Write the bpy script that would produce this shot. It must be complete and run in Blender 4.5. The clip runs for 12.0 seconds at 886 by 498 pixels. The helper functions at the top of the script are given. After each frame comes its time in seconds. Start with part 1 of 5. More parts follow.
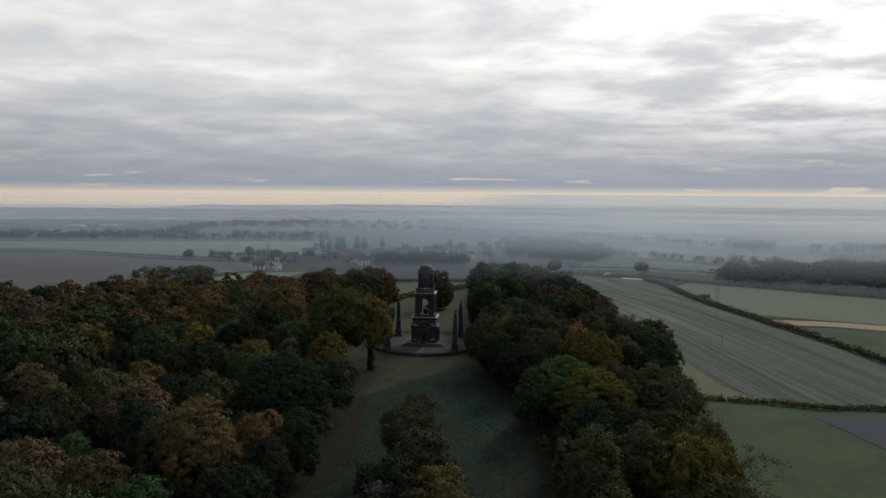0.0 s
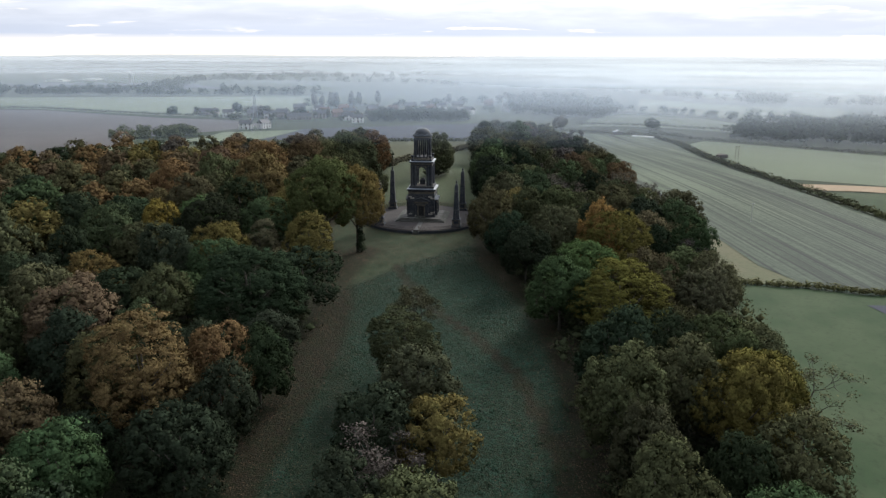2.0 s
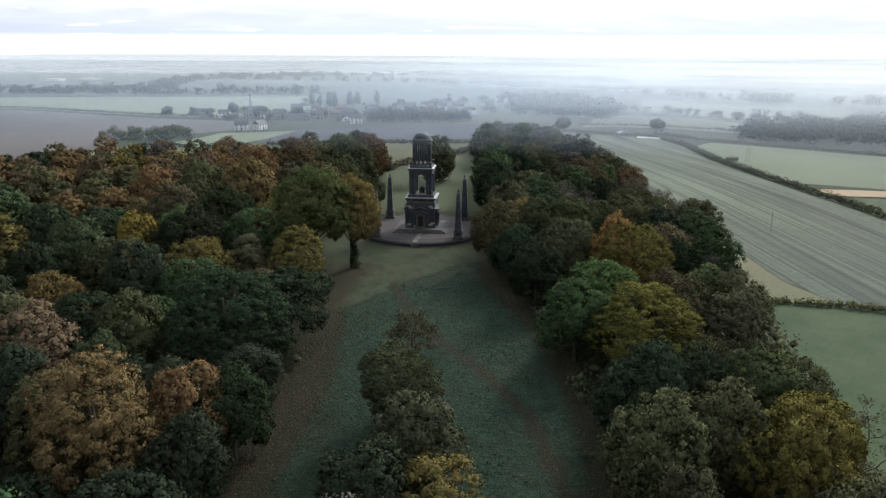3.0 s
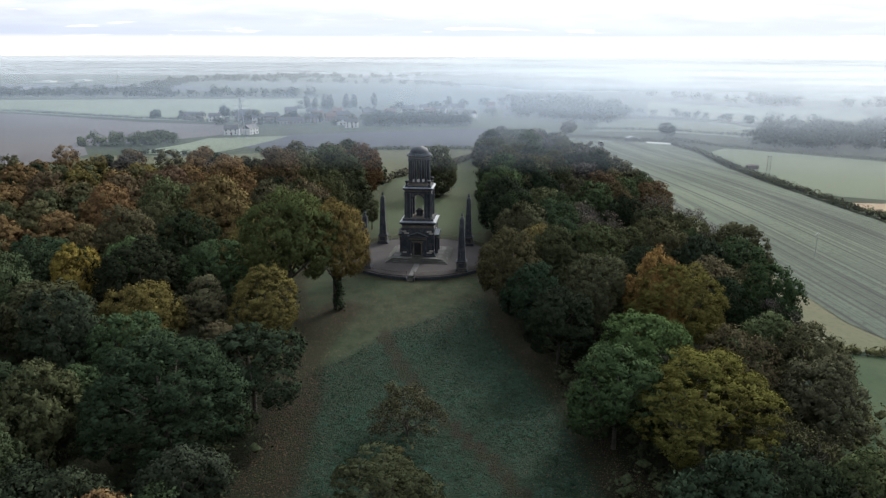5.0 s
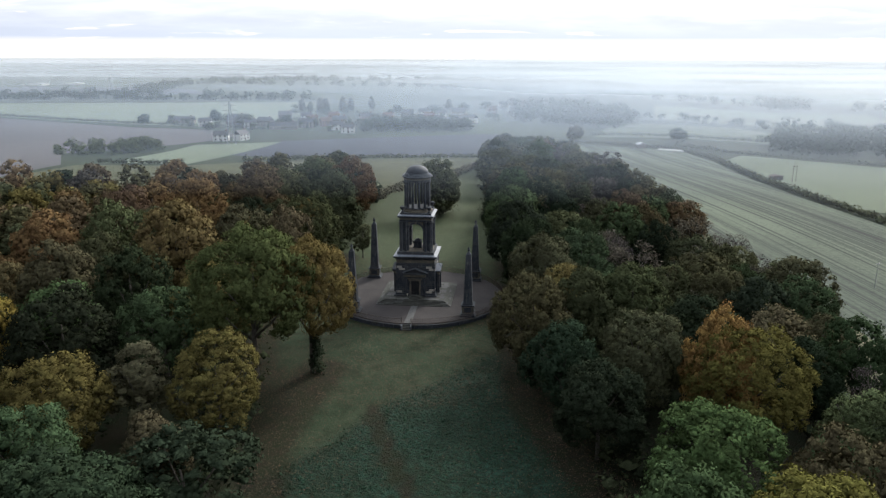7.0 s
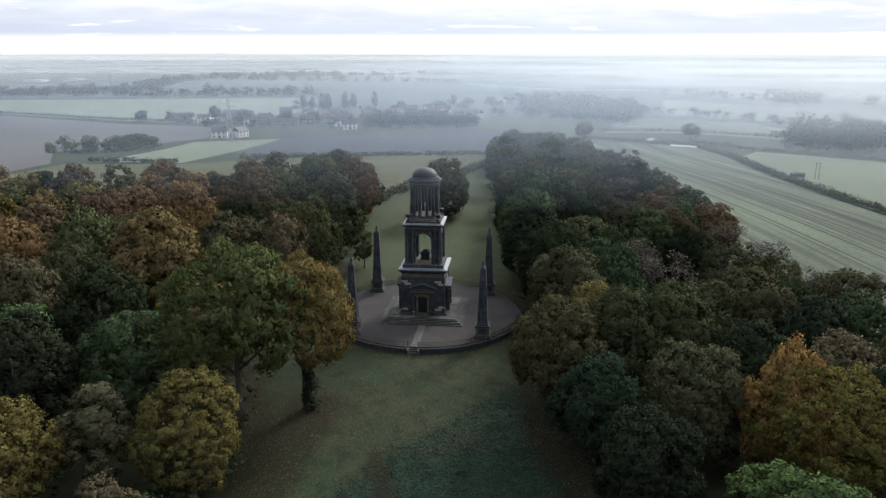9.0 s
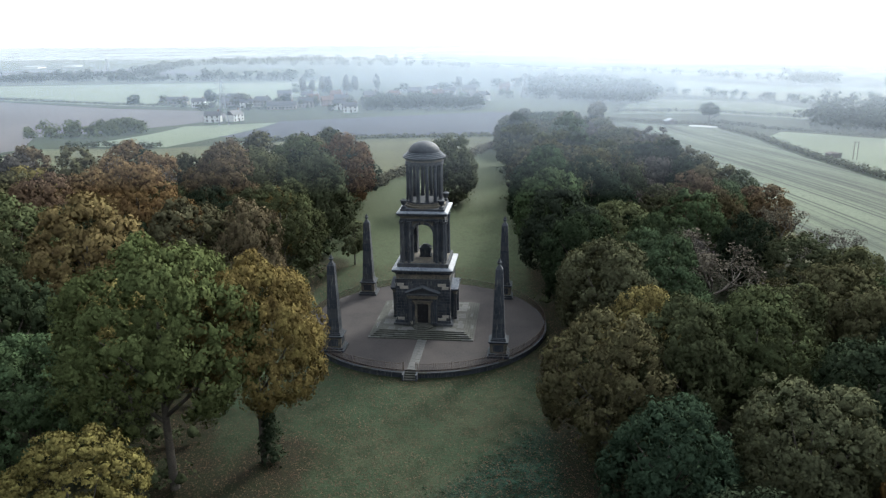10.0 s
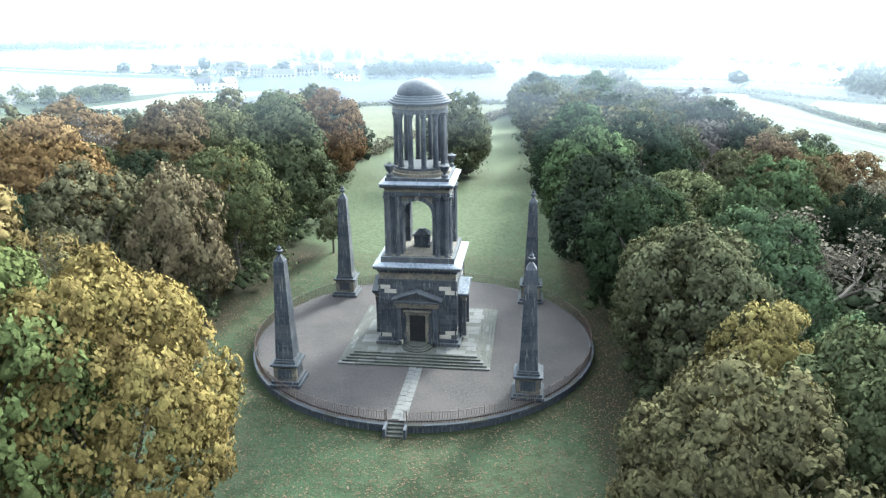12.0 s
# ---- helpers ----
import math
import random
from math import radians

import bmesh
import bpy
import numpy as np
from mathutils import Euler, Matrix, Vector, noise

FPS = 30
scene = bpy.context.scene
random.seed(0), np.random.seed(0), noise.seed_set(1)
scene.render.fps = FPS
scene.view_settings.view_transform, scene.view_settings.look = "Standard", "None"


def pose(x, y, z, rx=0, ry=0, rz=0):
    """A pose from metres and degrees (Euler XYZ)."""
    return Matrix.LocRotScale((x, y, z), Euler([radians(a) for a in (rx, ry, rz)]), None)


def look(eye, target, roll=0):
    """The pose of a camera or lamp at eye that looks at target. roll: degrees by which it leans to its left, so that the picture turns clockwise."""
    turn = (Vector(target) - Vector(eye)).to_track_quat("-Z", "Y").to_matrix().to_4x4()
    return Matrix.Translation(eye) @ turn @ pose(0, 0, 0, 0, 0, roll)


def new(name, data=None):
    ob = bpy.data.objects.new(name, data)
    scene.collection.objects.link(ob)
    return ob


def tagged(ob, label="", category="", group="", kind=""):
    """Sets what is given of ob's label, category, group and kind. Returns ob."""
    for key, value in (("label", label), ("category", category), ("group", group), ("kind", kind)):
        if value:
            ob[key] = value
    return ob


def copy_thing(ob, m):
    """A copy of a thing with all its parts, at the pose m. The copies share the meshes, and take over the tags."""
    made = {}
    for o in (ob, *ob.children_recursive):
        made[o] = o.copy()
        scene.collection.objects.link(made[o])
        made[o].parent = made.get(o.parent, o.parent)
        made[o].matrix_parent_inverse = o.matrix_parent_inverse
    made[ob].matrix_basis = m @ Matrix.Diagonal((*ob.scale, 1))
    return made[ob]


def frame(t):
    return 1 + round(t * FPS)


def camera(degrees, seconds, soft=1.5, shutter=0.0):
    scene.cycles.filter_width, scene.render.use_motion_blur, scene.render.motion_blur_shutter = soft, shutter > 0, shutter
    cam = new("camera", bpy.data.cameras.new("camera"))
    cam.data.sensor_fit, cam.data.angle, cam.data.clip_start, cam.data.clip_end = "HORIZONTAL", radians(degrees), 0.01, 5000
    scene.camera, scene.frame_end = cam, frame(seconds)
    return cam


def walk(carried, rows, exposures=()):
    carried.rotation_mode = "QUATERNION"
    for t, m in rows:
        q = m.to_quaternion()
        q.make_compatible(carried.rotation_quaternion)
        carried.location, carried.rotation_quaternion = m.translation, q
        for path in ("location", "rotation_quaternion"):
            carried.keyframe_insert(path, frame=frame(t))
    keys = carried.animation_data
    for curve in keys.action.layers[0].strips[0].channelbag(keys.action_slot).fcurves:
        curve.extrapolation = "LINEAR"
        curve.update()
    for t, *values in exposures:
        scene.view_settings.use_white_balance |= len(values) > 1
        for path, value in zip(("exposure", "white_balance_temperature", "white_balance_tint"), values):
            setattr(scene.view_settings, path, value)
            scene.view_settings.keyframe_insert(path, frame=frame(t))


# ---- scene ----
cam = camera(60.89, 12.0, soft=1.35)
PATH = [
    (0.0, pose(32.76, -257.68, 51.50, 85.87, -0.38, 5.98)),
    (0.5, pose(32.03, -250.70, 51.47, 84.02, -0.34, 5.96)),
    (1.0, pose(31.27, -243.31, 51.50, 79.96, -0.31, 5.92)),
    (1.5, pose(30.46, -234.98, 51.54, 76.61, -0.22, 5.89)),
    (2.0, pose(29.31, -226.52, 51.42, 74.86, -0.15, 5.85)),
    (2.5, pose(28.24, -218.58, 51.21, 74.80, -0.13, 5.85)),
    (3.0, pose(27.46, -210.77, 51.23, 74.80, -0.14, 5.85)),
    (5.0, pose(23.94, -180.51, 50.76, 74.89, -0.14, 5.78)),
    (5.5, pose(23.05, -172.90, 50.29, 74.94, -0.18, 5.78)),
    (6.0, pose(22.00, -165.11, 50.19, 74.97, -0.19, 5.76)),
    (6.5, pose(21.08, -157.51, 50.07, 74.98, -0.18, 5.72)),
    (7.0, pose(20.25, -150.06, 50.24, 75.06, -0.14, 5.74)),
    (9.0, pose(17.26, -133.55, 48.95, 74.72, 0.05, 5.96)),
    (9.5, pose(15.56, -118.99, 45.84, 74.08, 0.28, 6.00)),
    (10.0, pose(14.64, -106.56, 42.70, 73.72, 0.56, 6.30)),
    (10.5, pose(13.71, -95.73, 39.96, 73.33, 0.58, 6.58)),
    (11.0, pose(12.65, -86.61, 37.70, 72.84, 0.52, 6.67)),
    (11.5, pose(11.66, -78.29, 35.48, 72.33, 0.59, 6.70)),
    (12.0, pose(11.34, -74.09, 34.31, 71.93, 0.50, 6.91)),
]

# exposure of the camera: dark at first, brighter as it tilts down and closes in
walk(cam, PATH, exposures=[
    (0.0, -1.52, 6600, 10), (0.8, -1.38, 6550, 10), (1.3, -0.90, 6450, 9), (2.0, -0.25, 6520, 10), (2.6, -0.10, 6520, 10), (7.0, -0.15, 6520, 10), (9.0, -0.22, 6520, 10),
    (9.5, -0.30, 6520, 10), (10.0, 0.35, 6400, 7), (10.5, 1.05, 6300, 5), (11.2, 1.70, 6140, 3), (12.0, 2.0, 6060, 1)])

SUN_AZ, SUN_EL = radians(27.0), radians(33.0)      # clockwise from +y, and above the horizon
SUN_DIR = Vector((math.sin(SUN_AZ) * math.cos(SUN_EL), math.cos(SUN_AZ) * math.cos(SUN_EL), math.sin(SUN_EL)))


# ---------------------------------------------------------------- node helpers
class Wires:
    """Short-hand for wiring node trees."""

    def __init__(self, tree):
        self.t = tree
        tree.nodes.clear()

    def n(self, kind, ins=None, **props):
        node = self.t.nodes.new(kind)
        if "operation" in props:
            node.operation = props["operation"]
        if "use_clamp" in props:
            node.use_clamp = props["use_clamp"]
        if "data_type" in props:
            node.data_type = props["data_type"]
        if "blend_type" in props:
            node.blend_type = props["blend_type"]
        if "interpolation_type" in props:
            node.interpolation_type = props["interpolation_type"]
        if "attribute_name" in props:
            node.attribute_name = props["attribute_name"]
        for k, v in (ins or {}).items():
            sock = node.inputs[k]
            if hasattr(v, "is_linked"):
                self.t.links.new(v, sock)
            else:
                sock.default_value = v
        return node

    def math(self, op, a, b=0.0, c=0.0, clamp=False):
        return self.n("ShaderNodeMath", {0: a, 1: b, 2: c}, operation=op, use_clamp=clamp).outputs[0]

    def ramp(self, fac, stops, mode="LINEAR"):
        node = self.n("ShaderNodeValToRGB", {0: fac})
        cr = node.color_ramp
        cr.interpolation = mode
        while len(cr.elements) < len(stops):
            cr.elements.new(0.5)
        for e, (pos, col) in zip(cr.elements, stops):
            e.position = pos
            e.color = (*col, 1) if len(col) == 3 else col
        return node.outputs[0]

    def mix(self, fac, a, b, blend="MIX"):
        node = self.n("ShaderNodeMix", {0: fac, 6: a, 7: b}, data_type="RGBA", blend_type=blend)
        return node.outputs[2]

    def span(self, v, a, b, lo=0.0, hi=1.0, smooth=True):
        return self.n("ShaderNodeMapRange", {0: v, 1: a, 2: b, 3: lo, 4: hi}, interpolation_type="SMOOTHSTEP" if smooth else "LINEAR").outputs[0]

    def noise(self, vec, scale, detail=4.0, rough=0.55, dist=0.0):
        return self.n("ShaderNodeTexNoise", {"Vector": vec, "Scale": scale, "Detail": detail, "Roughness": rough, "Distortion": dist}).outputs[0]

    def scaled(self, vec, s):
        return self.n("ShaderNodeMapping", {0: vec, 3: s}).outputs[0]


def c4(r, g, b):
    return (r, g, b, 1.0)


# ---------------------------------------------------------------- sky and sun
world = bpy.data.worlds.new("overcast_morning")
scene.world = world
world.use_nodes = True
w = Wires(world.node_tree)
way = w.n("ShaderNodeTexCoord").outputs["Generated"]
sep = w.n("ShaderNodeSeparateXYZ", {0: way})
dx, dy, dz = sep.outputs
air = w.n("ShaderNodeTexSky")
air.sky_type, air.sun_disc, air.sun_elevation, air.sun_rotation, air.dust_density = "NISHITA", False, SUN_EL, SUN_AZ, 3.0
sky = air.outputs[0]
sky = w.mix(1.0, sky, c4(0.1, 0.1, 0.1), "MULTIPLY")
# a cloud deck seen from below: broken billows overhead that flatten into streaks towards the horizon
deck = w.n("ShaderNodeCombineXYZ", {0: w.math("DIVIDE", dx, w.math("ADD", w.math("ABSOLUTE", dz), 0.11)), 1: w.math("DIVIDE", dy, w.math("ADD", w.math("ABSOLUTE", dz), 0.11)), 2: 0.0}).outputs[0]
billow = w.noise(w.scaled(deck, (1.0, 1.0, 1.0)), 1.9, 9.0, 0.60, 0.25)
sheet = w.noise(w.scaled(deck, (0.7, 1.2, 1.0)), 0.9, 5.0, 0.5, 0.3)
cloud = w.math("ADD", w.math("MULTIPLY", billow, 0.5), w.math("MULTIPLY", sheet, 0.5))
base = w.ramp(w.span(dz, -0.05, 0.45, smooth=False), [
    (0.0, (1.25, 1.30, 1.36)), (0.066, (1.55, 1.46, 1.40)), (0.082, (2.25, 1.84, 1.44)), (0.100, (2.35, 1.96, 1.54)), (0.112, (1.45, 1.42, 1.42)),
    (0.125, (0.95, 1.05, 1.26)), (0.17, (1.05, 1.12, 1.27)), (0.25, (1.48, 1.53, 1.62)), (0.40, (2.2, 2.22, 2.22)), (0.7, (2.5, 2.53, 2.55)), (1.0, (2.5, 2.56, 2.64))])
shade = w.ramp(cloud, [(0.34, (0.77, 0.80, 0.86)), (0.45, (0.90, 0.92, 0.95)), (0.53, (1.06, 1.06, 1.06)), (0.64, (1.34, 1.33, 1.31))])
breaks = w.noise(w.n("ShaderNodeCombineXYZ", {0: w.math("MULTIPLY", dx, 9.0), 1: w.math("MULTIPLY", dz, 85.0), 2: dy}).outputs[0], 1.0, 4.0, 0.6, 0.4)
breaks = w.math("MULTIPLY", w.span(breaks, 0.60, 0.70), w.math("MULTIPLY", w.span(dz, 0.002, 0.008), w.span(dz, 0.065, 0.035)))
base = w.mix(w.math("MULTIPLY", breaks, 0.45), base, c4(2.5, 2.2, 1.75))
shade = w.mix(w.span(dz, -0.006, 0.09), c4(1, 1, 1), shade)
cover = w.mix(1.0, base, shade, "MULTIPLY")
# the veiled sun brightens the deck round it; the sky behind is duller
facing = w.n("ShaderNodeVectorMath", {0: way, 1: tuple(SUN_DIR)}, operation="DOT_PRODUCT").outputs["Value"]
glow = w.math("MULTIPLY", w.math("POWER", w.span(facing, 0.76, 1.0, smooth=False), 1.8), w.span(cloud, 0.40, 0.56))
glow = w.math("MULTIPLY", glow, w.span(dz, 0.0, 0.12))
cover = w.mix(1.0, cover, w.mix(glow, c4(0, 0, 0), c4(2.4, 2.4, 2.28)), "ADD")
cover = w.mix(w.span(facing, -1.0, 0.8), w.mix(1.0, cover, c4(0.075, 0.095, 0.125), "MULTIPLY"), cover)
# the sky overhead, out of view, is dimmed to deepen shade on the trees
cover = w.mix(w.span(dz, 0.42, 1.0), cover, w.mix(1.0, cover, c4(0.60, 0.63, 0.68), "MULTIPLY"))
total = w.mix(0.96, sky, cover)
back = w.n("ShaderNodeBackground", {0: total, 1: 1.0}).outputs[0]
w.n("ShaderNodeOutputWorld", {0: back})

sun_data = bpy.data.lights.new("sun", "SUN")
sun_data.energy, sun_data.angle, sun_data.color = 5.0, radians(14), (1.0, 0.96, 0.88)
sun = new("sun", sun_data)
sun.matrix_world = look(SUN_DIR * 100, (0, 0, 0))


# ---------------------------------------------------------------- materials
def material(name):
    m = bpy.data.materials.new(name)
    m.use_nodes = True
    return m, Wires(m.node_tree)


def surface(name, color, rough=0.85, bump=None, bump_dist=0.02, spec=0.3, metal=0.0):
    """A material; color(t, where) and bump(t, where) build on the world-space place."""
    m, t = material(name)
    where = t.n("ShaderNodeNewGeometry").outputs["Position"]
    col = color(t, where)
    ins = {"Base Color": col, "Roughness": rough, "Specular IOR Level": spec, "Metallic": metal}
    if bump:
        ins["Normal"] = t.n("ShaderNodeBump", {"Strength": 0.6, "Distance": bump_dist, "Height": bump(t, where)}).outputs[0]
    b = t.n("ShaderNodeBsdfPrincipled", ins)
    t.n("ShaderNodeOutputMaterial", {0: b.outputs[0]})
    return m


def mottled(a, b, c, s1, s2):
    """Two scales of mottling between three colours."""
    def make(t, where):
        big = t.noise(where, s1, 5.0)
        fine = t.noise(where, s2, 6.0, 0.65)
        col = t.mix(t.span(big, 0.35, 0.65), c4(*a), c4(*b))
        return t.mix(t.span(fine, 0.42, 0.68), col, c4(*c))
    return make


def grainy(scale, detail=6.0):
    return lambda t, where: t.noise(where, scale, detail, 0.65)


def stone_color(t, where):
    tone = t.n("ShaderNodeObjectInfo").outputs["Random"]
    big = t.noise(where, 0.55, 5.0)
    runs = t.noise(t.scaled(where, (4.5, 4.5, 0.4)), 1.6, 6.0, 0.65)
    fine = t.noise(where, 9.0, 6.0, 0.7)
    col = t.mix(t.span(big, 0.38, 0.66), c4(0.011, 0.015, 0.023), c4(0.031, 0.037, 0.047))
    col = t.mix(t.span(runs, 0.52, 0.70), col, c4(0.108, 0.107, 0.100))
    soot = t.noise(t.scaled(where, (1.0, 1.0, 0.35)), 0.9, 6.0, 0.65)
    col = t.mix(t.span(soot, 0.50, 0.66, 0.0, 0.8), col, c4(0.013, 0.017, 0.026))
    col = t.mix(t.span(fine, 0.5, 0.75), col, c4(0.048, 0.052, 0.060))
    col = t.mix(t.math("MULTIPLY", t.span(tone, 0.6, 1.0), 0.14), col, c4(0.10, 0.094, 0.084))
    # faces that look up are painted paler, like ledges lit by the sky
    up = t.n("ShaderNodeSeparateXYZ", {0: t.n("ShaderNodeNewGeometry").outputs["True Normal"]}).outputs[2]
    return t.mix(t.math("MULTIPLY", t.span(up, 0.6, 0.95), 0.6), col, c4(0.044, 0.050, 0.058))


STONE = surface("sooty_sandstone", stone_color, 0.85, grainy(14.0), 0.03)
PALE = surface("fresh_sandstone", mottled((0.288, 0.264, 0.224), (0.216, 0.200, 0.176), (0.240, 0.232, 0.216), 0.8, 7.0), 0.85, grainy(16.0), 0.02)
BUFF = surface("worn_sandstone", mottled((0.122, 0.105, 0.078), (0.072, 0.066, 0.056), (0.038, 0.039, 0.042), 0.9, 5.0), 0.85, grainy(16.0), 0.02)
STEP = surface("step_stone", mottled((0.028, 0.031, 0.028), (0.046, 0.046, 0.041), (0.020, 0.023, 0.018), 0.5, 5.0), 0.85, grainy(12.0), 0.02)
LEAD = surface("lead_sheet", mottled((0.105, 0.122, 0.148), (0.055, 0.068, 0.092), (0.165, 0.178, 0.200), 0.9, 4.0), 0.5, grainy(5.0), 0.02, 0.4)
IRON = surface("black_iron", mottled((0.052, 0.038, 0.033), (0.080, 0.052, 0.040), (0.034, 0.030, 0.029), 2.0, 20.0), 0.6, None, 0.0, 0.4)
DARK_DOOR = surface("doorway_dark_and_bars", mottled((0.006, 0.007, 0.009), (0.011, 0.011, 0.013), (0.005, 0.005, 0.006), 2.0, 20.0), 0.6)
GRAVEL = surface("terrace_gravel", mottled((0.026, 0.0225, 0.0225), (0.013, 0.012, 0.013), (0.042, 0.036, 0.035), 0.22, 6.0), 0.95, grainy(30.0), 0.03)
DOME_LEAD = surface("dome_lead", mottled((0.030, 0.038, 0.050), (0.021, 0.027, 0.038), (0.046, 0.053, 0.064), 0.6, 4.0), 0.7, grainy(5.0), 0.02, 0.4)
SLAB = surface("flagstone", mottled((0.060, 0.062, 0.062), (0.040, 0.042, 0.044), (0.080, 0.078, 0.074), 0.8, 6.0), 0.85, grainy(12.0), 0.02)
BARK = surface("bark", mottled((0.045, 0.038, 0.032), (0.075, 0.065, 0.055), (0.03, 0.03, 0.024), 1.2, 9.0), 0.9, grainy(12.0), 0.04)


def foliage(name):
    """Leaves: the tree's own colour, varied from tree to tree, clump to clump and leaf to leaf."""
    m, t = material(name)
    info = t.n("ShaderNodeObjectInfo")
    geo = t.n("ShaderNodeNewGeometry")
    where = geo.outputs["Position"]
    leaf = geo.outputs["Random Per Island"]
    clump = t.noise(where, 0.5, 4.0, 0.6)
    speck = t.noise(where, 8.0, 3.0, 0.75)
    hue = t.math("ADD", t.math("MULTIPLY", info.outputs["Random"], 0.016), 0.494)
    hue = t.math("ADD", hue, t.math("MULTIPLY", t.math("SUBTRACT", clump, 0.5), 0.05))
    val = t.math("ADD", t.math("MULTIPLY", leaf, 0.4), 0.78)
    val = t.math("MULTIPLY", val, t.span(clump, 0.3, 0.7, 0.65, 1.35, False))
    val = t.math("MULTIPLY", val, t.span(speck, 0.36, 0.62, 0.76, 1.20, False))
    col = t.n("ShaderNodeHueSaturation", {"Hue": hue, "Saturation": 1.0, "Value": val, "Fac": 1.0, "Color": info.outputs["Color"]}).outputs[0]
    ruffle = t.noise(where, 4.5, 5.0, 0.75)
    bump = t.n("ShaderNodeBump", {"Strength": 0.35, "Distance": 0.3, "Height": ruffle}).outputs[0]
    b = t.n("ShaderNodeBsdfDiffuse", {0: col, "Normal": bump})
    tr = t.n("ShaderNodeBsdfTranslucent", {0: col})
    both = t.n("ShaderNodeMixShader", {0: 0.12, 1: b.outputs[0], 2: tr.outputs[0]})
    t.n("ShaderNodeOutputMaterial", {0: both.outputs[0]})
    return m


LEAF = foliage("leaves")


def grass_ground():
    """Grass with dew, rough tussocks and leaf litter where the sheet's own masks put them."""
    m, t = material("grass")
    where = t.n("ShaderNodeNewGeometry").outputs["Position"]
    litter = t.n("ShaderNodeAttribute", attribute_name="litter").outputs["Fac"]
    rough = t.n("ShaderNodeAttribute", attribute_name="rough").outputs["Fac"]
    pale = t.n("ShaderNodeAttribute", attribute_name="pale").outputs["Fac"]
    big = t.noise(where, 0.09, 5.0)
    mid = t.noise(where, 1.7, 7.0, 0.7)
    fine = t.noise(where, 4.5, 6.0, 0.7)
    col = t.mix(t.span(big, 0.38, 0.62), c4(0.0195, 0.0365, 0.0180), c4(0.0320, 0.0425, 0.0225))
    patchy = t.noise(where, 0.45, 6.0, 0.65)
    col = t.mix(t.span(patchy, 0.45, 0.62, 0.0, 0.75), col, c4(0.0103, 0.0163, 0.0069))
    tuss = t.mix(t.span(mid, 0.42, 0.60), c4(0.0048, 0.0155, 0.0105), c4(0.0140, 0.0470, 0.0325))
    tuss = t.mix(t.span(patchy, 0.42, 0.62, 0.0, 0.6), tuss, c4(0.0037, 0.0096, 0.0045))
    tuss = t.mix(t.span(big, 0.40, 0.65, 0.0, 0.3), tuss, c4(0.0106, 0.0168, 0.0083))
    col = t.mix(rough, col, tuss)
    # paler colour stands for backlit, misty grass
    col = t.mix(pale, col, t.mix(t.span(mid, 0.4, 0.62), c4(0.0410, 0.0580, 0.0290), c4(0.0620, 0.0730, 0.0400)))
    col = t.mix(t.math("MULTIPLY", t.span(fine, 0.46, 0.68), 0.85), col, c4(0.0111, 0.0178, 0.0075))
    blade = t.noise(where, 9.0, 4.0, 0.7)
    col = t.mix(t.span(blade, 0.50, 0.68, 0.0, 0.8), col, c4(0.0320, 0.0450, 0.0260))
    spots = t.span(t.noise(where, 2.6, 6.0, 0.75), 0.50, 0.64)
    mask = t.math("ADD", litter, t.math("MULTIPLY", t.math("SUBTRACT", mid, 0.5), 1.1), clamp=True)
    mask = t.math("MAXIMUM", t.span(mask, 0.3, 0.85), t.math("MULTIPLY", spots, 0.75))
    # litter brown, darkened further to paint the shade along the wood's edge
    brown = t.mix(t.span(fine, 0.4, 0.62), c4(0.0068, 0.0056, 0.0034), c4(0.0203, 0.0147, 0.0073))
    brown = t.mix(t.span(patchy, 0.40, 0.60, 0.0, 0.8), brown, c4(0.0096, 0.0135, 0.0051))
    col = t.mix(t.math("MULTIPLY", mask, 0.88), col, brown)
    h = t.math("ADD", t.math("MULTIPLY", fine, 0.4), t.math("MULTIPLY", mid, t.math("MULTIPLY", rough, 2.0)))
    bump = t.n("ShaderNodeBump", {"Strength": 0.8, "Distance": 0.35, "Height": h}).outputs[0]
    b = t.n("ShaderNodeBsdfPrincipled", {"Base Color": col, "Roughness": 0.9, "Specular IOR Level": 0.1, "Normal": bump})
    t.n("ShaderNodeOutputMaterial", {0: b.outputs[0]})
    return m


GRASS = grass_ground()


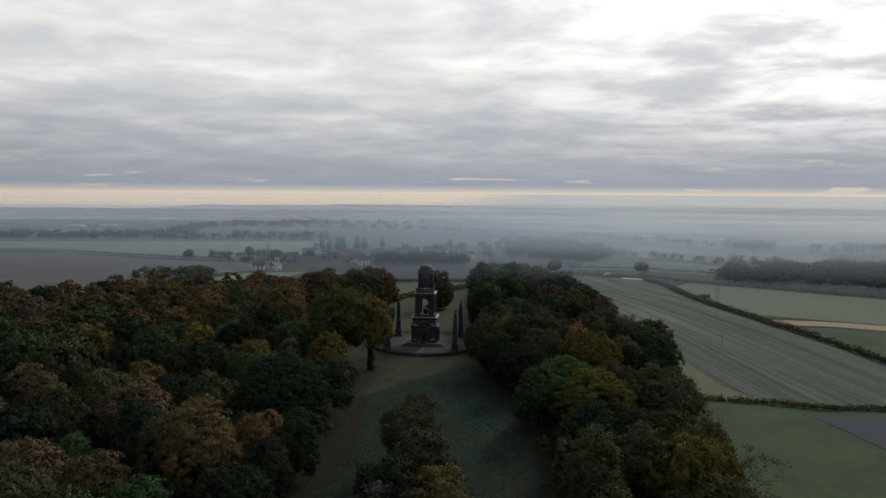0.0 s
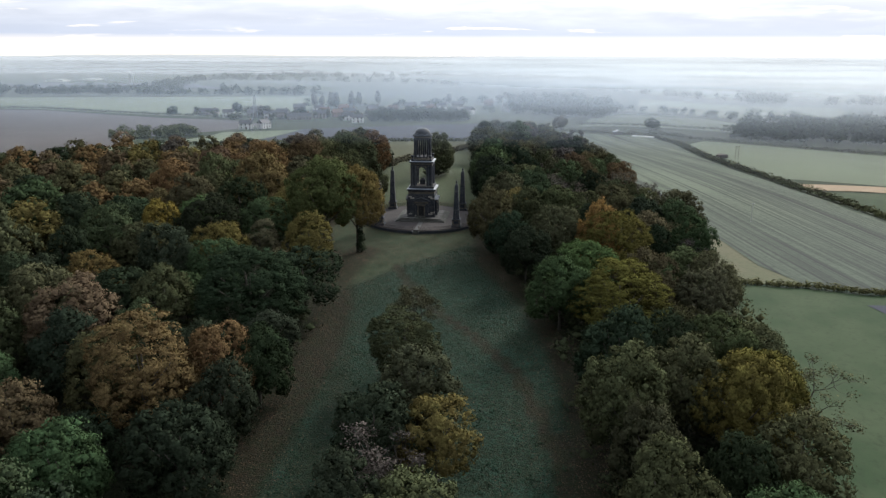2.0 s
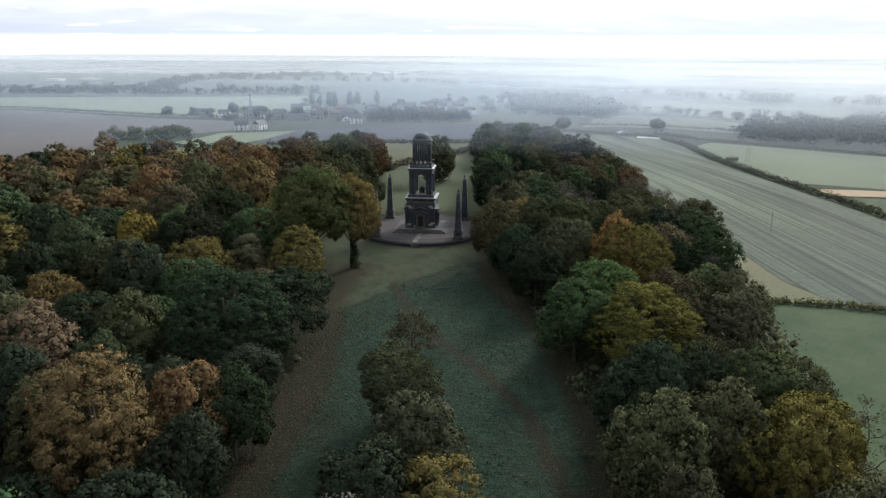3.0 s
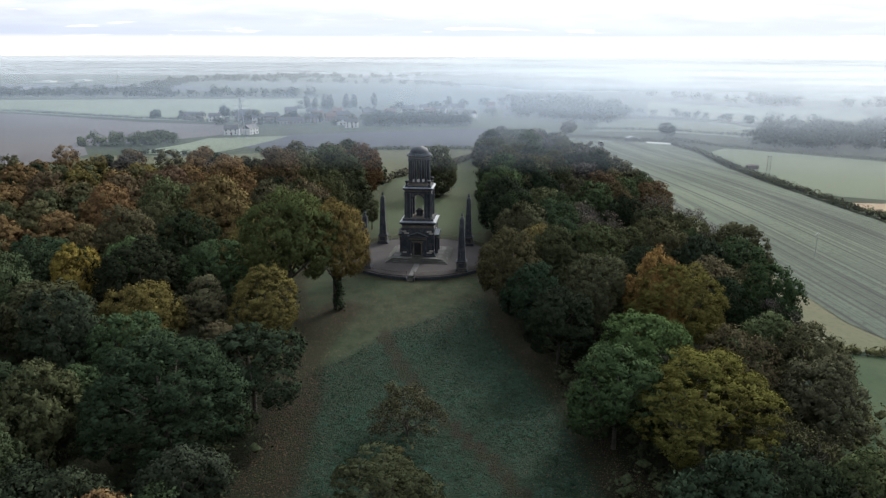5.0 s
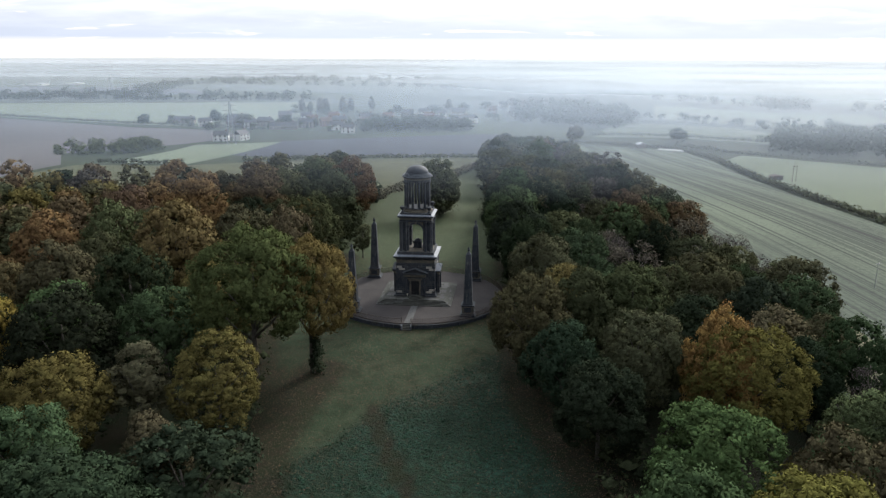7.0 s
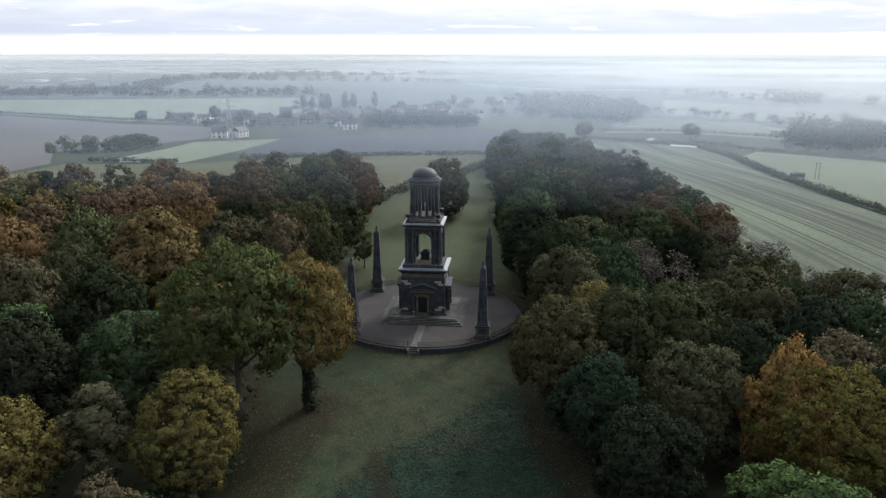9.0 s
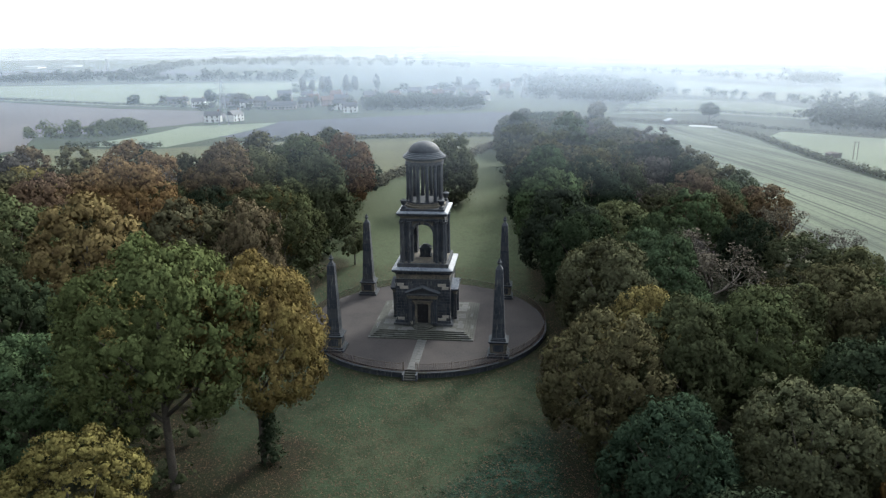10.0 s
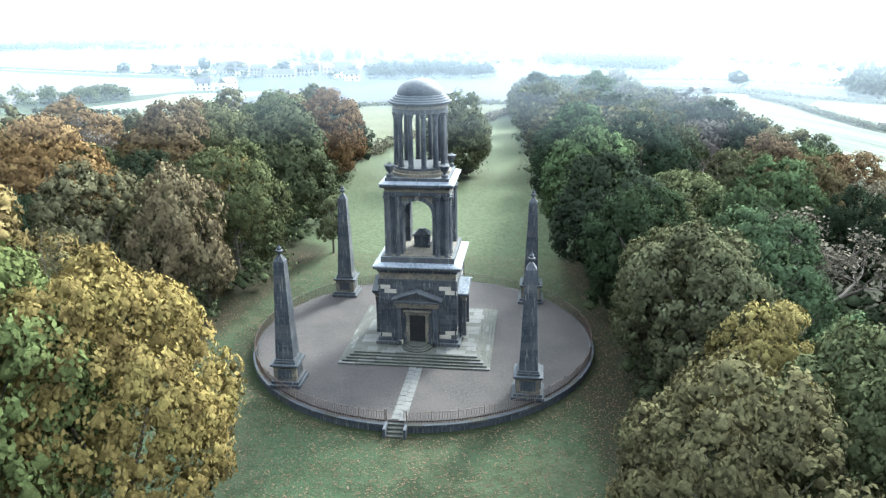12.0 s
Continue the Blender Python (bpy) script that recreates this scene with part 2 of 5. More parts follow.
def field_material(name, a, b, c, turn=0.0, row=0.0, depth=0.5, grain=0.012, thin=None):
    """A field: broad mottling, fine grain and, where row is given, drilled rows that far apart."""
    m, t = material(name)
    where = t.n("ShaderNodeNewGeometry").outputs["Position"]
    big = t.noise(where, grain, 7.0, 0.65)
    fine = t.noise(where, 0.8, 6.0, 0.7)
    col = t.mix(t.span(big, 0.36, 0.64), c4(*a), c4(*b))
    col = t.mix(t.math("MULTIPLY", t.span(fine, 0.45, 0.72), 0.6), col, c4(*c))
    if row:
        lie = t.n("ShaderNodeMapping", {0: where, 2: (0, 0, turn), 3: (1.0, 1.0, 0.0)}).outputs[0]
        across = t.n("ShaderNodeMapping", {0: lie, 3: (1.0 / row, 0.002, 0.0)}).outputs[0]
        lines = t.noise(across, 1.0, 3.0, 0.75)
        broad = t.noise(t.n("ShaderNodeMapping", {0: lie, 3: (0.16 / row, 0.003, 0.0)}).outputs[0], 1.0, 3.0, 0.6)
        lines = t.math("ADD", t.math("MULTIPLY", lines, 0.6), t.math("MULTIPLY", broad, 0.4))
        col = t.mix(t.math("MULTIPLY", t.span(lines, 0.44, 0.58), depth), col, c4(*c))
    if thin:
        # the crop comes up thinner over one end, where more soil shows
        py = t.n("ShaderNodeSeparateXYZ", {0: where}).outputs[1]
        bare = t.math("MULTIPLY", t.span(py, thin[0], thin[1]), t.span(t.noise(where, 0.02, 5.0), 0.25, 0.6, 0.15, 0.5))
        col = t.mix(bare, col, c4(*c))
    b_ = t.n("ShaderNodeBsdfPrincipled", {"Base Color": col, "Roughness": 0.95, "Specular IOR Level": 0.15})
    t.n("ShaderNodeOutputMaterial", {0: b_.outputs[0]})
    return m


F_PLOUGH = field_material("plough_brown", (0.076, 0.071, 0.072), (0.066, 0.062, 0.065), (0.052, 0.050, 0.054))
F_DARK = field_material("plough_dark", (0.035, 0.040, 0.053), (0.031, 0.035, 0.048), (0.026, 0.029, 0.040), 0.2, 6.0, 0.3)
F_GREEN = field_material("meadow_green", (0.112, 0.134, 0.090), (0.098, 0.120, 0.080), (0.080, 0.100, 0.068))
F_BRIGHT = field_material("pasture", (0.020, 0.040, 0.016), (0.038, 0.056, 0.027), (0.011, 0.021, 0.009), grain=0.05)
F_TAN = field_material("stubble", (0.058, 0.062, 0.029), (0.046, 0.050, 0.024), (0.036, 0.040, 0.019), grain=0.05)
F_ORANGE = field_material("bracken_strip", (0.30, 0.215, 0.14), (0.26, 0.195, 0.13), (0.22, 0.17, 0.115))
F_STRIPE = field_material("drilled_crop", (0.110, 0.135, 0.094), (0.086, 0.108, 0.078), (0.022, 0.027, 0.025), radians(-9.0), 1.3, 0.92, thin=(150, -10))
F_MARGIN = field_material("rough_margin", (0.070, 0.078, 0.044), (0.088, 0.086, 0.052), (0.044, 0.054, 0.028), grain=0.06)
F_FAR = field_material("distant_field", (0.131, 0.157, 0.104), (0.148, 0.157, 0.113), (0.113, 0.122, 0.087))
ROOF_SLATE = surface("slate_roof", mottled((0.07, 0.072, 0.08), (0.10, 0.098, 0.10), (0.06, 0.06, 0.065), 0.3, 3.0), 0.7)
ROOF_TILE = surface("tile_roof", mottled((0.16, 0.09, 0.065), (0.12, 0.08, 0.065), (0.10, 0.07, 0.06), 0.3, 3.0), 0.8)
RENDERED = surface("white_render", mottled((0.72, 0.71, 0.68), (0.62, 0.61, 0.58), (0.68, 0.67, 0.65), 0.3, 3.0), 0.8)
HOUSE_STONE = surface("house_stone", mottled((0.26, 0.225, 0.18), (0.20, 0.175, 0.145), (0.17, 0.155, 0.13), 0.3, 3.0), 0.85)
BRICK_WALL = surface("house_brick", mottled((0.22, 0.12, 0.09), (0.18, 0.11, 0.085), (0.15, 0.10, 0.08), 0.3, 3.0), 0.85)
PANE = surface("window_glass", mottled((0.03, 0.035, 0.04), (0.05, 0.055, 0.06), (0.02, 0.025, 0.03), 0.5, 3.0), 0.15, None, 0.0, 0.6)
STEEL = surface("galvanised_steel", mottled((0.24, 0.25, 0.27), (0.19, 0.20, 0.22), (0.28, 0.29, 0.30), 0.4, 4.0), 0.5, None, 0.0, 0.5, 0.6)
TIMBER = surface("grey_timber", mottled((0.085, 0.07, 0.058), (0.06, 0.052, 0.045), (0.11, 0.095, 0.08), 0.8, 8.0), 0.9)


def mist_haze_material(name, stops, patch):
    """Thin mist, doubling as the air's haze: mostly clear, thicker with distance down the valley, in drifting patches.
    """
    m, t = material(name)
    where = t.n("ShaderNodeNewGeometry").outputs["Position"]
    py = t.n("ShaderNodeSeparateXYZ", {0: where}).outputs[1]
    reach = stops[-1][0]
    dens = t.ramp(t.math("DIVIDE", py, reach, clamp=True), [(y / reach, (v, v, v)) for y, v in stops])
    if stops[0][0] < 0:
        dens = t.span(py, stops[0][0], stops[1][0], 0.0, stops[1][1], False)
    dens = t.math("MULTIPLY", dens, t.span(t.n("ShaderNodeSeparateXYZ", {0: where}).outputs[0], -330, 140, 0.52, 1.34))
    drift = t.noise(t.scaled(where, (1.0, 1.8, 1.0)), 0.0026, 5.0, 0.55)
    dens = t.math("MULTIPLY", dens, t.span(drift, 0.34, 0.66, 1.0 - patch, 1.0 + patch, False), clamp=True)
    # haze light painted into the colour: bluish near, paler far and sunward
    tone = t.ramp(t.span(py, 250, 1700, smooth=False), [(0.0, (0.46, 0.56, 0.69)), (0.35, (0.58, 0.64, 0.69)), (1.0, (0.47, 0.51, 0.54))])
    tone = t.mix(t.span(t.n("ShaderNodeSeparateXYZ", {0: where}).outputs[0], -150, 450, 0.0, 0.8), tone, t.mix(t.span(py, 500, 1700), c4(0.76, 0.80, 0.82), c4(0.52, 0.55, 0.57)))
    d = t.n("ShaderNodeBsdfDiffuse", {0: tone})
    clear = t.n("ShaderNodeBsdfTransparent")
    out = t.n("ShaderNodeMixShader", {0: dens, 1: clear.outputs[0], 2: d.outputs[0]})
    t.n("ShaderNodeOutputMaterial", {0: out.outputs[0]})
    return m


# ---------------------------------------------------------------- mesh helpers
def mesh_of(bm, name, mat, smooth=False):
    me = bpy.data.meshes.new(name)
    bm.to_mesh(me)
    bm.free()
    if mat:
        me.materials.append(mat)
    if smooth:
        me.shade_smooth()
    return me


def part(name, bm, mat, parent, label="", smooth=False):
    """One mesh object under a thing or a part, built in the parent's own space."""
    ob = new(name, mesh_of(bm, name, mat, smooth))
    ob.parent = parent
    if label:
        tagged(ob, label)
    return ob


def piece(name, me, parent, m):
    """A repeat that shares a mesh."""
    ob = new(name, me)
    ob.parent = parent
    ob.matrix_basis = m
    return ob


def thing(name, m, label, category, group="", kind=""):
    ob = new(name)
    ob.matrix_basis = m
    return tagged(ob, label, category, group, kind)


def box(bm, x, y, z, sx, sy, sz, bevel=0.0):
    """A box about (x, y) that stands on z."""
    r = bmesh.ops.create_cube(bm, size=1.0, matrix=Matrix.Translation((x, y, z + sz / 2)) @ Matrix.Diagonal((sx, sy, sz, 1)))
    if bevel:
        edges = {e for v in r["verts"] for e in v.link_edges}
        bmesh.ops.bevel(bm, geom=list(edges), offset=bevel, segments=1, affect="EDGES")
    return bm


def frustum(bm, x, y, z, a, b, h, n=4):
    """A square or round taper of half-width a at the foot and b at the top."""
    k = math.sqrt(2) if n == 4 else 1.0
    m = Matrix.Translation((x, y, z + h / 2)) @ Matrix.Rotation(radians(45 if n == 4 else 0), 4, "Z")
    bmesh.ops.create_cone(bm, cap_ends=True, segments=n, radius1=a * k, radius2=b * k, depth=h, matrix=m)
    return bm


def lathe(bm, profile, n=32, x=0.0, y=0.0):
    """Turns (radius, z) pairs about the vertical through (x, y)."""
    rings = []
    for r, z in profile:
        if r < 1e-4:
            rings.append([bm.verts.new((x, y, z))])
        else:
            rings.append([bm.verts.new((x + r * math.cos(2 * math.pi * k / n), y + r * math.sin(2 * math.pi * k / n), z)) for k in range(n)])
    for a, b in zip(rings, rings[1:]):
        for k in range(n):
            j = (k + 1) % n
            if len(a) == 1 and len(b) == 1:
                continue
            if len(a) == 1:
                bm.faces.new((a[0], b[j], b[k]))
            elif len(b) == 1:
                bm.faces.new((a[k], a[j], b[0]))
            else:
                bm.faces.new((a[k], a[j], b[j], b[k]))
    for ring, flip in ((rings[0], True), (rings[-1], False)):
        if len(ring) > 1:
            bm.faces.new(ring[::-1] if flip else ring)
    return bm


def tube(bm, pts, radii, n=6):
    """A tapering limb along pts."""
    rings = []
    for i, p in enumerate(pts):
        d = (pts[min(i + 1, len(pts) - 1)] - pts[max(i - 1, 0)]).normalized()
        u = d.orthogonal().normalized()
        v = d.cross(u)
        rings.append([bm.verts.new(p + (u * math.cos(2 * math.pi * k / n) + v * math.sin(2 * math.pi * k / n)) * radii[i]) for k in range(n)])
    for a, b in zip(rings, rings[1:]):
        for k in range(n):
            bm.faces.new((a[k], a[(k + 1) % n], b[(k + 1) % n], b[k]))
    bm.faces.new(rings[0][::-1])
    bm.faces.new(rings[-1])
    return bm


def raw_mesh(name, verts, quads, mat):
    """A mesh from arrays of corners and four-cornered faces."""
    me = bpy.data.meshes.new(name)
    me.vertices.add(len(verts))
    me.vertices.foreach_set("co", np.ascontiguousarray(verts, dtype=np.float32).ravel())
    k = quads.shape[1]
    me.loops.add(quads.size)
    me.loops.foreach_set("vertex_index", np.ascontiguousarray(quads, dtype=np.int32).ravel())
    me.polygons.add(len(quads))
    me.polygons.foreach_set("loop_start", np.arange(0, quads.size, k, dtype=np.int32))
    me.update(calc_edges=True)
    me.validate()
    if mat:
        me.materials.append(mat)
    return me


# ---------------------------------------------------------------- lie of the land
def ss(a, b, v):
    u = np.clip((np.asarray(v, dtype=float) - a) / (b - a), 0, 1)
    return u * u * (3 - 2 * u)


def land(x, y):
    """Height of the ground: a knoll under the terrace that falls to the valley behind and the fields at the side."""
    x, y = np.asarray(x, dtype=float), np.asarray(y, dtype=float)
    r = ss(30, 100, x)
    z = -0.95 - 7.5 * r - 12 * ss(100, 400, x) - (19 - 7 * r) * ss(70, 430, y) - 6 * ss(40, 190, -y) - 6 * ss(900, 2500, np.abs(y))
    far = ss(600, 1500, np.hypot(x, y))
    z = z - 26 * ss(1640, 2300, y)
    return z + far * 1.5 * np.sin(x * 0.0031 + 1.3) * np.sin(y * 0.0023 + 0.4)


def to_edge(x, y, line):
    """Distance from places to a polyline."""
    best = np.full(np.shape(x), 1e9)
    for (ax, ay), (bx, by) in zip(line, line[1:]):
        ux, uy = bx - ax, by - ay
        k = np.clip(((x - ax) * ux + (y - ay) * uy) / (ux * ux + uy * uy), 0, 1)
        best = np.minimum(best, np.hypot(x - ax - k * ux, y - ay - k * uy))
    return best


def inside(x, y, poly):
    """Whether places lie in a polygon."""
    x, y = np.asarray(x, dtype=float), np.asarray(y, dtype=float)
    hit = np.zeros(x.shape, bool)
    for (ax, ay), (bx, by) in zip(poly, poly[1:] + poly[:1]):
        hit ^= ((ay > y) != (by > y)) & (x < (bx - ax) * (y - ay) / (by - ay + 1e-12) + ax)
    return hit


LEFT_WOOD = [(-17, -52), (-12, -80), (-11, -98), (-12, -134), (-14, -205), (-40, -200), (-80, -130), (-125, -65), (-170, 10),
             (-140, 50), (-118, 74), (-80, 78), (-62, 104), (-46, 114), (-33, 100), (-27, 60), (-25, 14), (-33, -14), (-30, -34)]
RIGHT_WOOD = [(22, 25), (24, -10), (27, -40), (38, -72), (43, -98), (46, -135), (46, -205), (68, -205), (69, -125), (71, -95), (75, -60),
              (75, -35), (78, -8), (77, 21), (73, 47), (68, 90), (58, 135), (48, 190), (40, 260), (22, 300), (4, 300), (6, 200), (11, 130), (17, 68)]
LEFT_RIM = [(-24, 30), (-30, -15), (-24, -36), (-16, -50), (-10, -79), (-7, -98), (-8, -134), (-9, -205)]
RIGHT_RIM = [(20, 30), (21, -14), (24, -47), (35, -74), (40, -98), (42, -115), (42, -205)]


def axis(near_lo, near_hi, step, grow, lim):
    """Even steps near the knoll, growing ones out to the horizon."""
    v = list(np.arange(near_lo, near_hi + 0.01, step))
    s = step
    while v[-1] < lim:
        s *= grow
        v.append(v[-1] + s)
    s = step
    while v[0] > -lim:
        s *= grow
        v.insert(0, v[0] - s)
    return np.array(v)


def grid_mesh(name, xs, ys, height, mat):
    X, Y = np.meshgrid(xs, ys)
    Z = height(X, Y)
    nx = len(xs)
    i = (np.arange(len(ys) - 1)[:, None] * nx + np.arange(nx - 1)[None, :]).ravel()
    return raw_mesh(name, np.stack([X, Y, Z], -1).reshape(-1, 3), np.stack([i, i + 1, i + nx + 1, i + nx], 1), mat), X.ravel(), Y.ravel()


gm, gx, gy = grid_mesh("ground", axis(-60, 100, 2.0, 1.12, 4750), axis(-210, 60, 2.5, 1.10, 4750), land, GRASS)
rim = np.minimum(to_edge(gx, gy, LEFT_RIM), to_edge(gx, gy, RIGHT_RIM))
wooded = inside(gx, gy, LEFT_WOOD) | inside(gx, gy, RIGHT_WOOD)
central = np.minimum(to_edge(gx, gy, [(12, -98), (11, -112), (15, -127), (14, -150), (16, -205)]), 1e9)
# litter along the wood rims also carries the painted edge shade
litter = np.where(wooded, 1.0, np.maximum(1.0 - ss(2, 8, rim), 0.7 - ss(1.0, 6, central)))
trod = 0.95 - ss(0.7, 2.6, to_edge(gx, gy, [(0, -50), (1, -54), (5, -64), (11, -77), (22, -92), (30, -106), (36, -130), (38, -170)]))
trod = np.maximum(trod, 0.7 - ss(0.5, 6, np.abs(np.hypot(gx, gy) - 18.5)))
trod = np.maximum(trod, 0.95 - ss(2, 8, to_edge(gx, gy, [(-11, -38), (-12, -46), (-13, -63), (-9, -80)])))
trod = np.maximum(trod, 0.55 - ss(1, 8, to_edge(gx, gy, [(-5, -96), (0, -112), (2, -130), (0, -170)])))
litter = np.maximum(litter, trod)
edge_y = np.interp(gx, [-14, -10, -4, 2, 10, 17], [-72, -67, -59, -47, -37, -27])
rough = ss(-1.0, 3.5, edge_y - gy) * ss(-260, -200, gy)
# grass behind the terrace, painted paler for its open, hazy backlight
pale = ss(14, 34, gy) * (gy < 700) * (1 - ss(60, 120, np.abs(gx)))
for key, v in (("litter", litter), ("rough", rough), ("pale", pale)):
    at = gm.attributes.new(key, "FLOAT", "POINT")
    at.data.foreach_set("value", np.clip(v, 0, 1).astype(np.float32))
gm.shade_smooth()
ground = tagged(new("ground", gm), "dewy grass and leaf litter over a gentle knoll", "ground", kind="structure")


def field(name, poly, mat, label, lift=0.12, cell=14.0):
    """A field laid on the ground inside a polygon."""
    bm = bmesh.new()
    bm.faces.new([bm.verts.new((x, y, 0)) for x, y in poly])
    xs, ys = [p[0] for p in poly], [p[1] for p in poly]
    for lo, hi, no in ((min(xs), max(xs), (1, 0, 0)), (min(ys), max(ys), (0, 1, 0))):
        k = max(1, int((hi - lo) / cell))
        for i in range(1, k):
            v = lo + (hi - lo) * i / k
            bmesh.ops.bisect_plane(bm, geom=bm.verts[:] + bm.edges[:] + bm.faces[:], plane_co=(v * no[0], v * no[1], 0), plane_no=no)
    bmesh.ops.triangulate(bm, faces=bm.faces[:])
    for v in bm.verts:
        v.co.z = float(land(v.co.x, v.co.y)) + lift
    bmesh.ops.recalc_face_normals(bm, faces=bm.faces[:])
    for f in bm.faces:
        if f.normal.z < 0:
            f.normal_flip()
    return tagged(new(name, mesh_of(bm, name, mat, True)), label, "field", kind="structure")


field("field", [(-900, 560), (-511, 578), (-331, 505), (-250, 492), (-202, 458), (-222, 402), (-240, 360), (-258, 285), (-208, 205), (-193, 120), (-176, 60), (-260, -30), (-900, -60)], F_PLOUGH, "bare brown ploughed field behind the wood", 0.15, 25)
field("field", [(-1100, 730), (-645, 770), (-437, 809), (-250, 847), (-199, 660), (-250, 520), (-344, 532), (-519, 592), (-1100, 600)], F_GREEN, "pale green meadow beyond a long hedge", 0.2, 30)
field("field", [(-1500, 1120), (-912, 1144), (-618, 1197), (-430, 1000), (-783, 965), (-1500, 930)], F_DARK, "dusky far field below a wooded ridge", 0.3, 50)
field("field", [(-195, 222), (-216, 383), (-161, 414), (-160, 345), (-150, 222)], F_GREEN, "small green paddock beside a pylon", 0.15, 15)
field("field", [(-158, 300), (-159, 345), (-162, 422), (-97, 452), (-16, 488), (10, 486), (15, 330), (-5, 322), (-101, 285)], F_DARK, "dark ploughed field below the village", 0.15, 15)
field("field", [(-200, 205), (-150, 212), (-101, 276), (-5, 312), (-3, 240), (-10, 170), (-30, 108), (-60, 118), (-120, 100), (-190, 120)], F_TAN, "yellowish stubble field behind the wood", 0.12, 12)
field("field", [(64, 432), (121, 408), (136, 404), (144, 348), (140, 248), (142, 180), (149, 118), (165, 40), (180, -27.5), (117, -35), (104, -31.5), (97, -15), (94, 9), (88, 50), (78, 110), (66, 160), (56, 230), (52, 330)], F_STRIPE, "winter crop field with long pale drill rows", 0.2, 12)
field("field", [(80, -38), (90, -35), (103, -35), (117, -39), (190, -31), (230, -200), (80, -240), (68, -200), (70, -118), (73, -72)], F_BRIGHT, "short green pasture beside the wood", 0.08, 10)
field("field_margin", [(78, -34), (90, -33), (105, -32), (98, -15), (95, 9), (87.5, 50), (77.5, 110), (65.5, 160), (55.5, 230), (46, 230), (58, 150), (68, 95), (76, 40), (77, 0)], F_MARGIN, "rough pale grass margin between wood and crop", 0.10, 10)
field("field", [(113, -46.5), (150, -43.5), (150, -85), (121, -71)], F_DARK, "dark bare patch of turned soil", 0.16, 8)
field("field", [(150, 345), (174, 392), (270, 376), (420, 350), (520, 140), (196, 148), (156, 152), (148, 180), (146, 250)], F_GREEN, "pale green field beyond a hedge", 0.2, 20)
field("field", [(157, 116), (158, 134), (196, 142), (520, 130), (520, 100), (187, 121)], F_ORANGE, "strip of rusty bracken along a field edge", 0.3, 15)
field("field", [(170, 30), (160, 112), (187, 118), (520, 95), (520, -40), (182, -20)], F_BRIGHT, "green field beyond a hedge", 0.15, 20)
field("field", [(82, 480), (153, 490), (225, 486), (255, 580), (232, 620), (133, 612), (100, 560)], F_GREEN, "pale green field before a wood", 0.2, 20)
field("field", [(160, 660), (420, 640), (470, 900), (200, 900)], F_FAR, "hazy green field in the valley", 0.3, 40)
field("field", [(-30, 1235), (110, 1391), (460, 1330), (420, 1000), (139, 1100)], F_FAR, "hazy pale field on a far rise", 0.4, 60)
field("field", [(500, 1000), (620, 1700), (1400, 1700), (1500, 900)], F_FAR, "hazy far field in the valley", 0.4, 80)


# ---------------------------------------------------------------- the monument and its terrace
# round gravel terrace inside a low retaining wall
bm = lathe(bmesh.new(), [(17.55, -1.3), (17.6, -0.02), (17.45, 0.0), (0.0, 0.03)], 128)
tagged(new("terrace", mesh_of(bm, "terrace", GRAVEL)), "round terrace of compacted pinkish-grey gravel", "terrace", kind="structure")

WALL_R = 17.95
GATE = radians(270)
GAP = 0.048                                    # half the gate's opening, in radians


def arc_block(bm, a0, a1, r0, r1, z0, z1, n):
    """A curved block between two bearings."""
    cols = []
    for k in range(n + 1):
        a = a0 + (a1 - a0) * k / n
        c, s = math.cos(a), math.sin(a)
        cols.append([bm.verts.new((r * c, r * s, z)) for r, z in ((r0, z0), (r1, z0), (r1, z1), (r0, z1))])
    for p, q in zip(cols, cols[1:]):
        for i in range(4):
            j = (i + 1) % 4
            bm.faces.new((p[i], q[i], q[j], p[j]))
    bm.faces.new(cols[0])
    bm.faces.new(cols[-1][::-1])
    return bm


wall = thing("retaining_wall", pose(0, 0, 0), "low curved retaining wall of dark sooty stone", "wall", kind="structure")
SPAN = 2 * math.pi - 2 * GAP
part("wall_face", arc_block(bmesh.new(), GATE + GAP, GATE + GAP + SPAN, WALL_R - 0.3, WALL_R + 0.05, -1.7, -0.38, 160), STONE, wall)
N_COPE = 76
for k in range(N_COPE):
    a0 = GATE + GAP + SPAN * k / N_COPE
    bm = arc_block(bmesh.new(), a0 + 0.0008, a0 + SPAN / N_COPE - 0.0008, WALL_R - 0.36, WALL_R + 0.14, -0.38, -0.2 + random.uniform(-0.012, 0.012), 3)
    part("coping_stone", bm, STONE if k % 4 else STEP, wall)

# gate steps between the wall's ends, with side cheeks
steps = thing("gate_steps", pose(0.15, 0, 0), "short flight of worn dark stone steps at the gate", "steps", kind="structure")
for k in range(4):
    part("step", box(bmesh.new(), 0, -17.75 - 0.33 * k, -1.6, 1.45, 0.36, 1.42 - 0.2 * k, 0.02), STEP, steps)
for sx in (-1, 1):
    part("cheek", box(bmesh.new(), sx * 0.88, -18.25, -1.6, 0.26, 1.5, 1.52, 0.03), STONE, steps)
    part("gate_post", frustum(bmesh.new(), sx * 0.88, -17.75, -0.2, 0.055, 0.045, 1.4, 8), IRON, steps)

# flagged path to the monument
path_way = thing("flagged_path", pose(0.3, 0, 0), "narrow path of pale grey flagstones across gravel", "path", kind="structure")
flag = mesh_of(box(bmesh.new(), 0, 0, 0, 0.64, 0.80, 0.06, 0.015), "flagstone", SLAB)
for k in range(12):
    for j in (-0.5, 0.5):
        piece("flagstone", flag, path_way, pose(j * 0.67, -7.95 - 0.83 * k - (0.2 if j > 0 else 0.0), -0.005 + random.uniform(-0.006, 0.006), 0, 0, random.uniform(-1, 1)))

